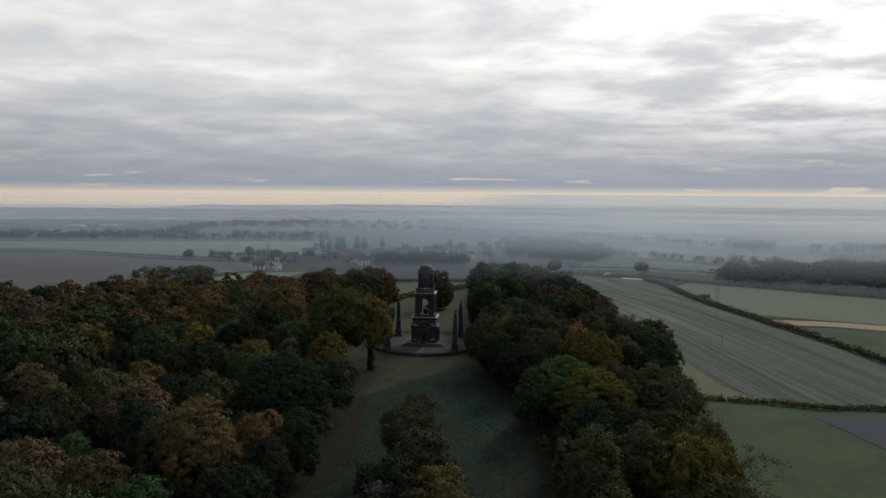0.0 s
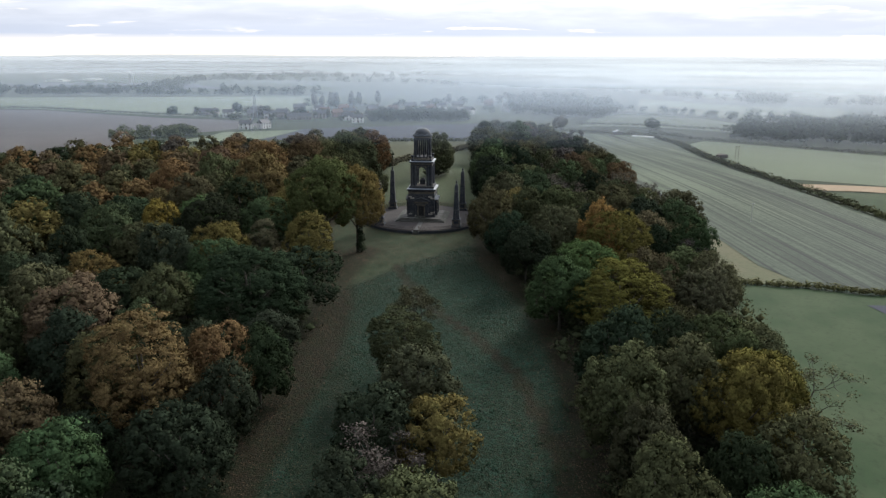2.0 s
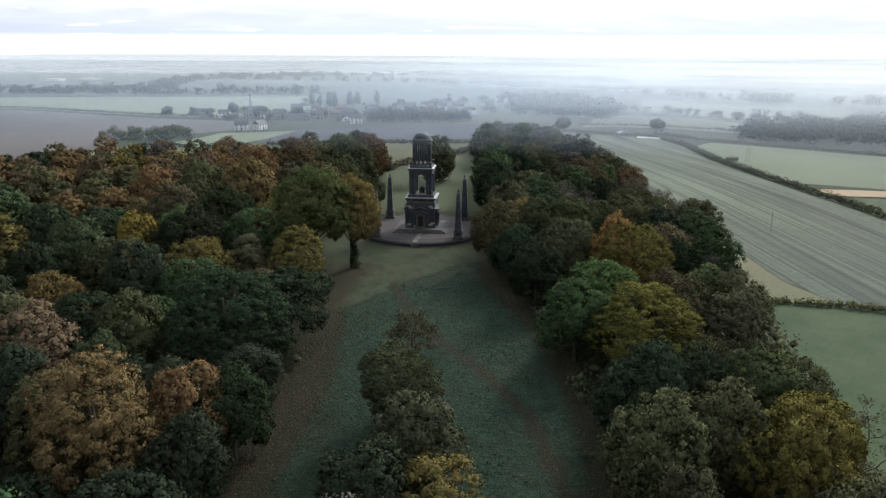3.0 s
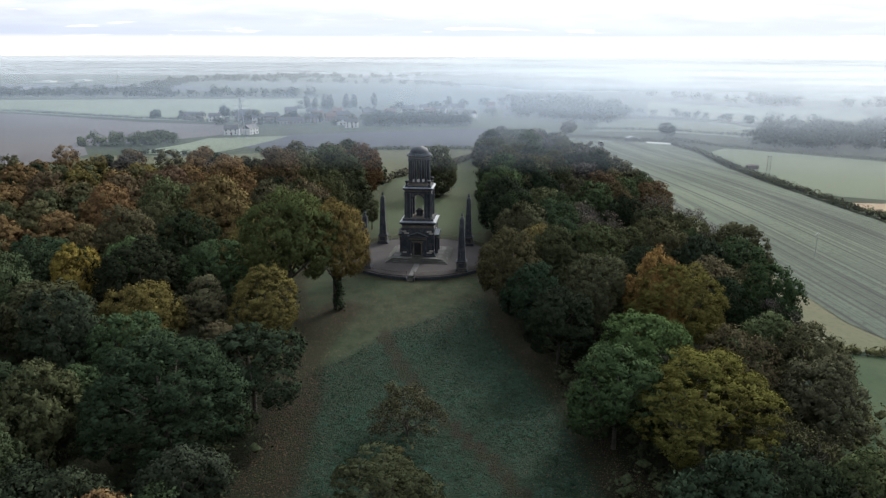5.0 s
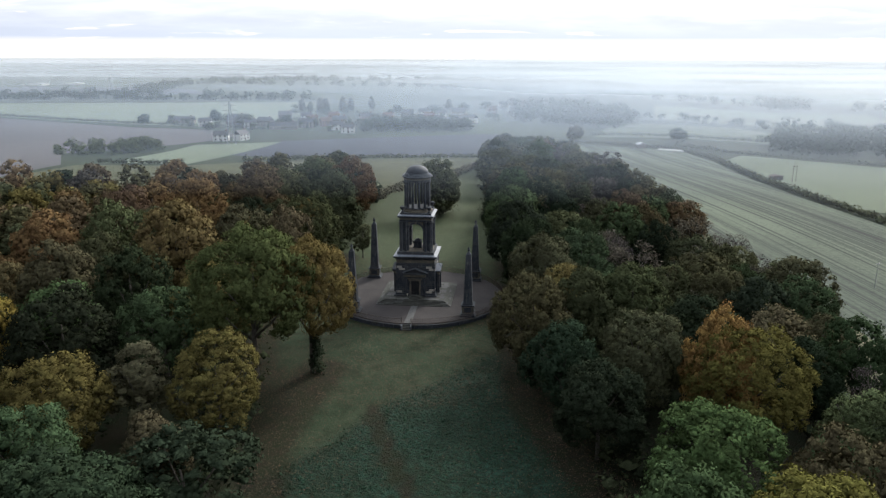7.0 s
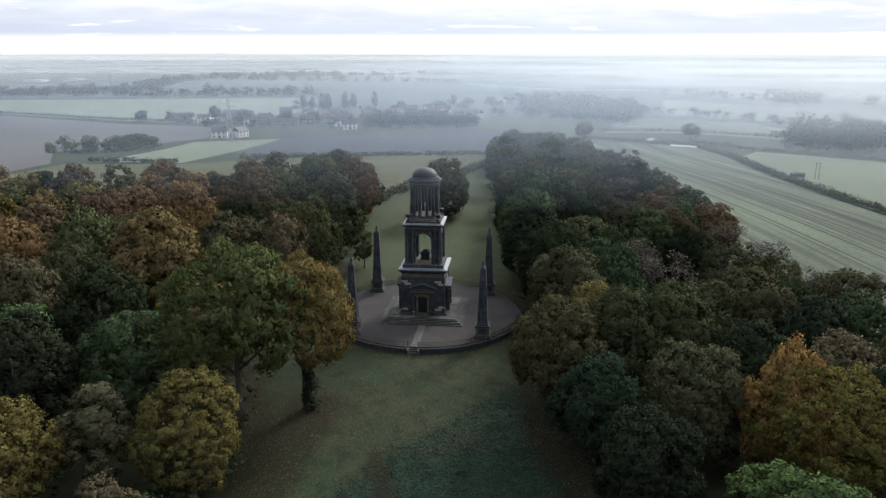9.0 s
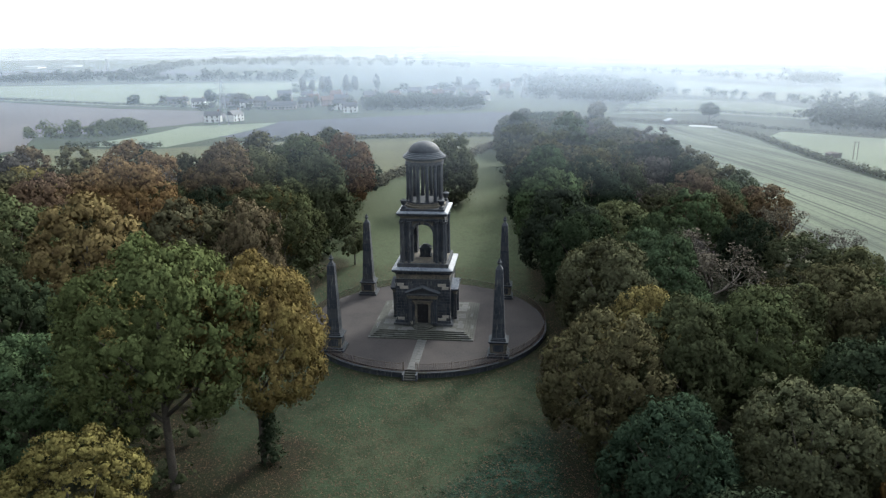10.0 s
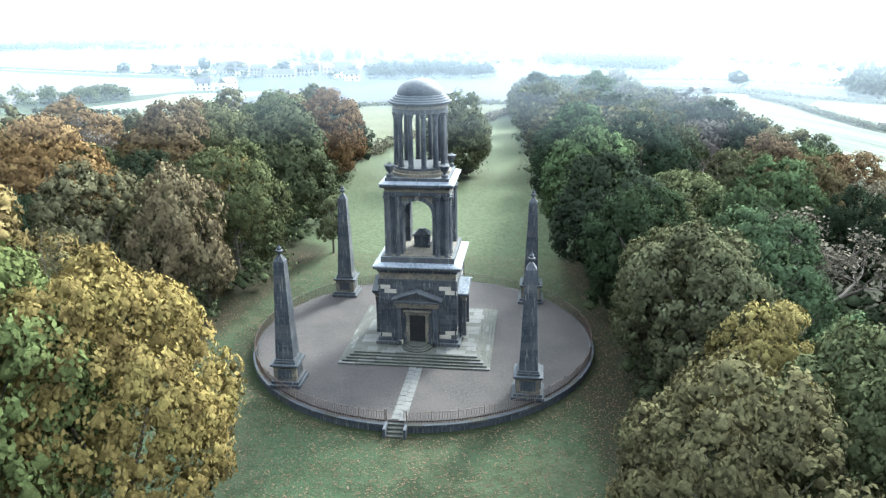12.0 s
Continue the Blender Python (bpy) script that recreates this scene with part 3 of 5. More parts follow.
# stepped plinth of five steps
plinth = thing("stepped_plinth", pose(0, 0, 0), "square plinth of broad worn grey stone steps", "steps", kind="structure")
HALF = [7.61, 7.27, 6.93, 6.59, 6.25]
for k, h in enumerate(HALF):
    z = -0.05 if k == 0 else 0.17 * k
    top = 0.17 * (k + 1)
    for sx, sy, lx, ly in ((0, -1, 2 * h, 0.6), (0, 1, 2 * h, 0.6), (-1, 0, 0.6, 2 * h - 1.2), (1, 0, 0.6, 2 * h - 1.2)):
        n = 9
        long_x = lx > ly
        for i in range(n):
            u = -0.5 + (i + 0.5) / n
            cx = sx * (h - 0.3) + (u * lx if long_x else 0)
            cy = sy * (h - 0.3) + (0 if long_x else u * ly)
            wx, wy = (lx / n - 0.012, ly) if long_x else (lx, ly / n - 0.012)
            bm = box(bmesh.new(), cx, cy, z, wx, wy, top - z + random.uniform(-0.008, 0.006), 0.015)
            part("step_stone", bm, STEP if random.random() > 0.12 else SLAB, plinth)
bm = bmesh.new()
box(bm, 0, 0, -0.05, 11.4, 11.4, 0.885)
part("paving", bm, STEP, plinth)
paver = mesh_of(box(bmesh.new(), 0, 0, 0, 0.97, 0.97, 0.04, 0.01), "paver", SLAB)
for i in range(12):
    for j in range(12):
        x, y = -5.5 + i, -5.5 + j
        if max(abs(x), abs(y)) > 4.4 and random.random() < 0.45:
            piece("paver", paver, plinth, pose(x, y, 0.815, 0, 0, random.choice((0, 90))))

BASE = 0.85
mono = thing("mausoleum", pose(0, 0, 0), "three-storey domed mausoleum of soot-blackened sandstone on a stepped plinth", "monument")


def ring4(bm, half, z, h, inner=None, bevel=0.02):
    """A square course of the given half-width."""
    return box(bm, 0, 0, z, 2 * half, 2 * half, h, bevel)


# ground storey: base course, rusticated walls, frieze, cornice, lead roof
part("base_course", ring4(bmesh.new(), 4.35, BASE, 0.32), STONE, mono)
part("base_course", ring4(bmesh.new(), 4.12, BASE + 0.32, 0.36), STONE, mono)
part("wall_core", ring4(bmesh.new(), 3.83, BASE + 0.3, 7.0), STONE, mono)
part("string_course", ring4(bmesh.new(), 4.02, 7.72, 0.2), STONE, mono)
part("frieze", ring4(bmesh.new(), 3.9, 7.92, 0.78), BUFF, mono)
part("cornice", ring4(bmesh.new(), 4.08, 8.66, 0.22), STONE, mono)
bm = bmesh.new()
for i in range(27):
    u = -3.9 + 7.8 * i / 26
    for s in (-1, 1):
        box(bm, u, s * 4.17, 8.87, 0.16, 0.20, 0.16)
        box(bm, s * 4.17, u, 8.87, 0.20, 0.16, 0.16)
tagged(part("dentils", bm, STONE, mono), kind="stuff")
part("cornice", ring4(bmesh.new(), 4.42, 9.04, 0.28, bevel=0.05), STONE, mono)
part("lead_flashing", frustum(bmesh.new(), 0, 0, 9.32, 4.47, 4.44, 0.09), LEAD, mono, "pale weathered lead edging")
part("lead_roof", frustum(bmesh.new(), 0, 0, 9.41, 4.42, 3.75, 0.2), LEAD, mono, "pale weathered lead sheet")
part("blocking_course", ring4(bmesh.new(), 3.72, 9.55, 0.62, bevel=0.03), STONE, mono)

# rusticated blocks, proud of the wall with open joints
stones = {}
for wdt in (1.24, 0.62):
    stones[wdt] = mesh_of(box(bmesh.new(), 0, 0, 0, wdt - 0.035, 0.16, 0.415, 0.03), "rusticated_block", STONE)
pale_block = mesh_of(box(bmesh.new(), 0, 0, 0, 1.205, 0.17, 0.415, 0.03), "pale_block", PALE)
pale_spots = {(0, 0, 12), (0, 1, 11), (0, 5, 12), (0, 6, 11), (0, 0, 7), (0, 0, 0), (0, 5, 0), (0, 6, 1), (1, 5, 11), (1, 1, 1), (3, 2, 9), (2, 4, 6)}
for side in range(4):
    turn = Matrix.Rotation(radians(90 * side), 4, "Z")
    for c in range(14):
        z = BASE + 0.69 + 0.44 * c
        if c % 2 == 0:
            row = [(-3.41 + 1.24 * i, 1.24) for i in range(6)] + [(3.72, 0.62)]
        else:
            row = [(-3.72, 0.62)] + [(-2.79 + 1.24 * i, 1.24) for i in range(6)]
        for i, (x, wdt) in enumerate(row):
            if abs(x) < 1.75 and c < 12:
                continue
            me = pale_block if (side, i, c) in pale_spots and wdt > 1 else stones[wdt]
            piece("rusticated_block", me, mono, turn @ pose(x, -3.86, z))


def gable(bm, w_, y0, y1, z, rise, thick):
    """A low pitched roof of half-width w_ over y0 to y1."""
    prof = [(-w_, z), (0, z + rise), (w_, z), (w_, z + thick), (0, z + rise + thick), (-w_, z + thick)]
    a = [bm.verts.new((x, y0, zz)) for x, zz in prof]
    b = [bm.verts.new((x, y1, zz)) for x, zz in prof]
    bm.faces.new(a)
    bm.faces.new(b[::-1])
    for i in range(6):
        j = (i + 1) % 6
        bm.faces.new((a[j], a[i], b[i], b[j]))
    return bm


# the aedicule on each side: pilasters, architraves, entablature, pediment and a dark door or niche
for side in range(4):
    t = Matrix.Rotation(radians(90 * side), 4, "Z")

    def put(name, bm, mat, label="", smooth=False):
        bmesh.ops.recalc_face_normals(bm, faces=bm.faces[:])
        ob = part(name, bm, mat, mono, label, smooth)
        ob.matrix_basis = t
        return ob

    put("aedicule_wall", box(bmesh.new(), 0, -4.1, BASE + 0.3, 4.3, 0.5, 4.6, 0.02), STONE)
    for sx in (-1, 1):
        bm = bmesh.new()
        box(bm, sx * 1.83, -4.52, BASE + 0.3, 0.52, 0.5, 0.4, 0.03)
        box(bm, sx * 1.83, -4.52, BASE + 0.7, 0.42, 0.42, 3.3, 0.02)
        box(bm, sx * 1.83, -4.52, BASE + 4.0, 0.54, 0.52, 0.28, 0.03)
        put("pilaster", bm, STONE)
        put("jamb", box(bmesh.new(), sx * 0.98, -4.36, BASE + 0.45, 0.34, 0.16, 2.95, 0.03), BUFF)
        put("jamb", box(bmesh.new(), sx * 1.32, -4.32, BASE + 0.3, 0.3, 0.14, 3.4, 0.02), STONE)
        put("pilaster_foot", box(bmesh.new(), sx * 1.66, -4.62, BASE + 0.32, 0.36, 0.3, 0.42, 0.02), PALE if sx < 0 and side == 0 else STONE)
    put("lintel", box(bmesh.new(), 0, -4.37, BASE + 3.4, 2.5, 0.2, 0.36, 0.02), BUFF)
    put("door_hood", box(bmesh.new(), 0, -4.45, BASE + 3.76, 2.9, 0.42, 0.16, 0.03), BUFF)
    put("architrave", box(bmesh.new(), 0, -4.45, BASE + 4.28, 4.3, 0.6, 0.3, 0.02), BUFF)
    put("architrave", box(bmesh.new(), 0, -4.5, BASE + 4.58, 4.5, 0.75, 0.26, 0.03), BUFF)
    put("entablature", box(bmesh.new(), 0, -4.5, BASE + 4.84, 4.9, 0.95, 0.2, 0.03), STONE)
    bm = bmesh.new()
    tri_ = [bm.verts.new((x, y, z)) for y in (-4.62, -4.0) for x, z in ((-2.25, BASE + 5.04), (2.25, BASE + 5.04), (0, BASE + 5.9))]
    bm.faces.new(tri_[:3])
    bm.faces.new(tri_[3:][::-1])
    for i in range(3):
        j = (i + 1) % 3
        bm.faces.new((tri_[j], tri_[i], tri_[3 + i], tri_[3 + j]))
    put("tympanum", bm, STONE)
    # the right-hand roof alone is paler lead, painting the light it catches
    put("pediment_roof", gable(bmesh.new(), 2.55, -5.02, -3.9, BASE + 5.02, 0.95, 0.16), LEAD if side == 1 else STONE)
    if side == 0:
        # a near-black panel paints the dark inside the barred opening
        put("door", box(bmesh.new(), 0, -4.35, BASE + 0.45, 1.6, 0.04, 2.95), DARK_DOOR, "iron-grilled doorway, its inner dark painted on a panel")
        for i in range(7):
            put("grille_bar", frustum(bmesh.new(), -0.66 + 0.22 * i, -4.4, BASE + 0.45, 0.018, 0.018, 2.9, 6), DARK_DOOR)
        put("grille_rail", box(bmesh.new(), 0, -4.405, BASE + 2.35, 1.5, 0.03, 0.06), DARK_DOOR)
    else:
        put("niche", box(bmesh.new(), 0, -4.345, BASE + 0.45, 1.6, 0.03, 2.95), STONE)
# rounded door steps
for k, r in enumerate((1.55, 1.25, 0.98)):
    bm = lathe(bmesh.new(), [(r, BASE), (r, BASE + 0.16 * (k + 1)), (0, BASE + 0.16 * (k + 1))], 40, 0, -4.55)
    part("door_step", bm, STEP, mono)

# middle storey: four corner piers with paired columns, arches on every side
Z2 = 10.17
part("arcade_floor", ring4(bmesh.new(), 3.4, Z2 - 0.02, 0.12), BUFF, mono)
for sx in (-1, 1):
    for sy in (-1, 1):
        bm = bmesh.new()
        box(bm, sx * 2.28, sy * 2.28, Z2, 1.55, 1.55, 6.2, 0.03)
        part("pier", bm, STONE, mono)
COLUMN = [(0.30, 0.0), (0.30, 0.10), (0.27, 0.16), (0.29, 0.22), (0.235, 0.32), (0.232, 1.6), (0.215, 3.4), (0.195, 5.1), (0.22, 5.16), (0.20, 5.22),
          (0.24, 5.40), (0.22, 5.50), (0.30, 5.72), (0.27, 5.76), (0.34, 5.86), (0.34, 5.95)]
col_me = mesh_of(lathe(bmesh.new(), [(r * 1.08, z * 1.035) for r, z in COLUMN], 16), "column", STONE, False)
for side in range(4):
    t = Matrix.Rotation(radians(90 * side), 4, "Z")
    for x in (-2.92, -2.0, 2.0, 2.92):
        piece("column", col_me, mono, t @ pose(x, -3.12, Z2 + 0.02))
    # arch ring of voussoirs, imposts, keystone and the spandrel wall over it
    R0, SPR = 1.47, 14.4
    for k in range(13):
        a0, a1 = math.pi * k / 13 + 0.006, math.pi * (k + 1) / 13 - 0.006
        bm = bmesh.new()
        r1 = R0 + (0.62 if k == 6 else 0.40)
        yf = -3.24 if k == 6 else -3.12
        vs = [bm.verts.new((r * math.cos(a), y, SPR + r * math.sin(a))) for y in (yf, -1.75) for r, a in ((R0, a0), (r1, a0), (r1, a1), (R0, a1))]
        for f in ((0, 1, 2, 3), (7, 6, 5, 4), (0, 4, 5, 1), (1, 5, 6, 2), (2, 6, 7, 3), (3, 7, 4, 0)):
            bm.faces.new([vs[i] for i in f])
        bmesh.ops.recalc_face_normals(bm, faces=bm.faces[:])
        ob = part("keystone" if k == 6 else "voussoir", bm, STONE if k != 6 else BUFF, mono)
        ob.matrix_basis = t
    bm = bmesh.new()
    for y in (-2.98, -1.85):
        arc = [((R0 + 0.38) * math.cos(math.pi * k / 16), SPR + (R0 + 0.38) * math.sin(math.pi * k / 16)) for k in range(17)]
        top = [(x, 16.42) for x, _ in arc]
        va = [bm.verts.new((x, y, z)) for x, z in arc]
        vb = [bm.verts.new((x, y, max(z, 16.42))) for x, z in top]
        for k in range(16):
            bm.faces.new((va[k], va[k + 1], vb[k + 1], vb[k]))
    bmesh.ops.recalc_face_normals(bm, faces=bm.faces[:])
    ob = part("spandrel", bm, BUFF, mono)
    ob.matrix_basis = t
    for sx in (-1, 1):
        ob = part("impost", box(bmesh.new(), sx * 1.62, -2.45, SPR - 0.22, 0.42, 1.36, 0.2, 0.02), STONE, mono)
        ob.matrix_basis = t
        ob = part("arch_pier", box(bmesh.new(), sx * 1.68, -2.45, Z2, 0.42, 1.2, SPR - 0.2 - Z2, 0.02), STONE, mono)
        ob.matrix_basis = t
part("arcade_ceiling", ring4(bmesh.new(), 3.05, 16.3, 0.12), STONE, mono)
part("architrave", ring4(bmesh.new(), 3.28, 16.37, 0.34), STONE, mono)
part("frieze", ring4(bmesh.new(), 3.2, 16.71, 0.42), BUFF, mono)
bm = bmesh.new()
for i in range(23):
    u = -3.2 + 6.4 * i / 22
    for s in (-1, 1):
        box(bm, u, s * 3.4, 17.13, 0.14, 0.2, 0.14)
        box(bm, s * 3.4, u, 17.13, 0.2, 0.14, 0.14)
tagged(part("dentils", bm, STONE, mono), kind="stuff")
part("cornice", ring4(bmesh.new(), 3.64, 17.25, 0.3, bevel=0.05), STONE, mono)
part("lead_flashing", frustum(bmesh.new(), 0, 0, 17.55, 3.72, 3.69, 0.08), LEAD, mono, "pale weathered lead edging")
part("lead_roof", frustum(bmesh.new(), 0, 0, 17.63, 3.68, 3.2, 0.18), LEAD, mono, "pale weathered lead sheet")
part("attic_base", ring4(bmesh.new(), 3.15, 17.7, 0.42, bevel=0.03), STONE, mono)

# the cenotaph in the arcade
part("tomb_base", box(bmesh.new(), 0, 0, Z2 + 0.05, 1.75, 1.3, 0.3, 0.03), STONE, mono)
part("tomb_chest", frustum(bmesh.new(), 0, 0, Z2 + 0.35, 0.70, 0.80, 1.0), STONE, mono)
bm = bmesh.new()
box(bm, 0, 0, Z2 + 1.35, 1.85, 1.5, 0.16, 0.02)
frustum(bm, 0, 0, Z2 + 1.51, 0.75, 0.25, 0.5)
part("tomb_lid", bm, STONE, mono)

# top storey: round colonnade, entablature and stepped dome
Z3 = 18.12
part("drum_step", lathe(bmesh.new(), [(3.05, Z3), (3.05, Z3 + 0.3), (2.85, Z3 + 0.32), (2.85, Z3 + 0.62), (0, Z3 + 0.64)], 48), BUFF, mono)
part("drum_floor", lathe(bmesh.new(), [(2.78, Z3 + 0.6), (2.78, Z3 + 0.84), (0, Z3 + 0.86)], 48), STONE, mono)
small_col = mesh_of(lathe(bmesh.new(), [(r * 1.12, z * 0.885) for r, z in COLUMN], 16), "column", STONE)
for k in range(12):
    a = 2 * math.pi * (k + 0.5) / 12
    piece("column", small_col, mono, pose(2.45 * math.cos(a), 2.45 * math.sin(a), Z3 + 0.84))
part("ring_beam", lathe(bmesh.new(), [(2.1, 24.22), (2.72, 24.22), (2.72, 24.42), (2.76, 24.44), (2.76, 24.66), (2.1, 24.66)], 64), STONE, mono)
part("frieze", lathe(bmesh.new(), [(2.0, 24.66), (2.68, 24.66), (2.70, 24.98), (2.0, 24.98)], 64), BUFF, mono)
part("cornice", lathe(bmesh.new(), [(2.0, 24.98), (2.86, 24.98), (2.92, 25.06), (3.06, 25.10), (3.14, 25.2), (3.14, 25.28), (2.0, 25.36)], 64), STONE, mono)
part("soffit", lathe(bmesh.new(), [(2.3, 24.5), (2.3, 24.62), (0, 24.64)], 48), STONE, mono)
for k, (r, z, h) in enumerate(((2.9, 25.28, 0.2), (2.68, 25.48, 0.2), (2.46, 25.68, 0.2))):
    part("dome_step", lathe(bmesh.new(), [(r, z), (r, z + h), (r - 0.4, z + h + 0.005), (0, z + h + 0.01)], 64), DOME_LEAD, mono)
dome = [(2.26 * math.cos(a), 25.85 + 1.55 * math.sin(a)) for a in [i * math.pi / 32 for i in range(17)]]
dome[-1] = (0.0, 27.4)
part("dome", lathe(bmesh.new(), dome, 64), DOME_LEAD, mono, "smooth dark blue-grey dome", True)
urn = mesh_of(lathe(bmesh.new(), [(0.34, 0), (0.34, 0.3), (0.16, 0.36), (0.12, 0.48), (0.3, 0.62), (0.44, 0.95), (0.46, 1.1), (0.56, 1.14), (0.56, 1.22), (0.2, 1.34), (0.07, 1.45), (0, 1.5)], 20), "urn", STONE)
for sx in (-1, 1):
    for sy in (-1, 1):
        piece("urn", urn, mono, pose(sx * 2.72, sy * 2.72, Z3))


# ---------------------------------------------------------------- obelisks
def obelisk():
    ob = thing("obelisk", pose(0, 0, 0), "tall sooty stone obelisk with an urn finial on a panelled pedestal", "obelisk", "obelisks round the terrace")
    part("foot", box(bmesh.new(), 0, 0, -0.05, 3.0, 3.0, 0.35, 0.04), STONE, ob)
    part("foot", box(bmesh.new(), 0, 0, 0.3, 2.65, 2.65, 0.28, 0.04), STONE, ob)
    part("pedestal", box(bmesh.new(), 0, 0, 0.58, 2.2, 2.2, 1.5, 0.03), BUFF, ob, "buff and blackened pedestal block")
    for k in range(4):
        p = part("panel", box(bmesh.new(), 0, -1.13, 0.82, 1.35, 0.06, 1.0, 0.02), STONE, ob)
        p.matrix_basis = Matrix.Rotation(radians(90 * k), 4, "Z")
    part("pedestal_cap", box(bmesh.new(), 0, 0, 2.08, 2.7, 2.7, 0.22, 0.06), STONE, ob)
    bm = box(bmesh.new(), 0, 0, 2.3, 2.1, 2.1, 0.22, 0.04)
    box(bm, 0, 0, 2.52, 1.92, 1.92, 0.2, 0.04)
    part("shaft_base", bm, STONE, ob)
    n = 14
    for k in range(n):
        z0, z1 = 2.72 + 9.5 * k / n, 2.72 + 9.5 * (k + 1) / n
        h0, h1 = 0.86 - 0.38 * k / n, 0.86 - 0.38 * (k + 1) / n
        bm = frustum(bmesh.new(), 0, 0, z0, h0 - 0.012, h0 - 0.006, 0.03)
        frustum(bm, 0, 0, z0 + 0.025, h0, h1 + 0.006, z1 - z0 - 0.03)
        part("shaft_stone", bm, STONE, ob)
    part("point", frustum(bmesh.new(), 0, 0, 12.22, 0.48, 0.1, 0.62), STONE, ob)
    part("finial", lathe(bmesh.new(), [(0.12, 12.8), (0.14, 12.9), (0.28, 13.0), (0.33, 13.12), (0.33, 13.2), (0.18, 13.26), (0.22, 13.42), (0.1, 13.56), (0.05, 13.7), (0, 13.75)], 14), STONE, ob)
    return ob


first = obelisk()
first.matrix_basis = pose(-11.35, -11.6, 0)
for x, y, turn in ((11.35, -11.6, 90), (-11.35, 11.6, 180), (11.35, 11.6, 270)):
    copy_thing(first, pose(x, y, 0, 0, 0, turn))

# ---------------------------------------------------------------- iron railing on the wall
fence = thing("railing", pose(0, 0, 0), "black iron railing of close upright bars", "railing", kind="structure")
bar = mesh_of(frustum(bmesh.new(), 0, 0, 0, 0.028, 0.022, 1.25, 5), "bar", IRON)
post = mesh_of(frustum(frustum(bmesh.new(), 0, 0, 0, 0.04, 0.034, 1.34, 6), 0, 0, 1.34, 0.055, 0.0, 0.13, 6), "post", IRON)
N_BAR = 470
far_bars = bmesh.new()
for k in range(N_BAR + 1):
    a = GATE + GAP + SPAN * k / N_BAR
    x, y = (WALL_R - 0.1) * math.cos(a), (WALL_R - 0.1) * math.sin(a)
    if k % 10 == 0:
        piece("post", post, fence, pose(x, y, -0.2))
    elif y < 1.5:
        piece("bar", bar, fence, pose(x, y, -0.2))
    else:
        frustum(far_bars, x, y, -0.2, 0.028, 0.022, 1.25, 4)
tagged(part("bars", far_bars, IRON, fence), kind="stuff")
for z in (-0.06, 0.94):
    part("rail", arc_block(bmesh.new(), GATE + GAP, GATE + GAP + SPAN, WALL_R - 0.125, WALL_R - 0.08, z, z + 0.035, 200), IRON, fence)


# ---------------------------------------------------------------- trees
DARK_GREEN, GREEN, BRIGHT, OLIVE = (0.024, 0.033, 0.020), (0.044, 0.064, 0.032), (0.054, 0.090, 0.036), (0.056, 0.061, 0.033)
YELLOW, OCHRE, ORANGE, RUST = (0.150, 0.132, 0.034), (0.104, 0.085, 0.034), (0.116, 0.080, 0.040), (0.084, 0.065, 0.040)
BROWN, TWIG, BIRCH = (0.066, 0.062, 0.034), (0.068, 0.062, 0.055), (0.088, 0.078, 0.048)
MUSTARD, FLAME, LIME = (0.092, 0.082, 0.026), (0.185, 0.112, 0.040), (0.064, 0.080, 0.034)
rng = np.random.default_rng(7)


OCTA = (np.array([(1, 0, 0), (-1, 0, 0), (0, 1, 0), (0, -1, 0), (0, 0, 1), (0, 0, -1)], dtype=float),
        np.array([(0, 2, 4), (2, 1, 4), (1, 3, 4), (3, 0, 4), (2, 0, 5), (1, 2, 5), (3, 1, 5), (0, 3, 5)]))


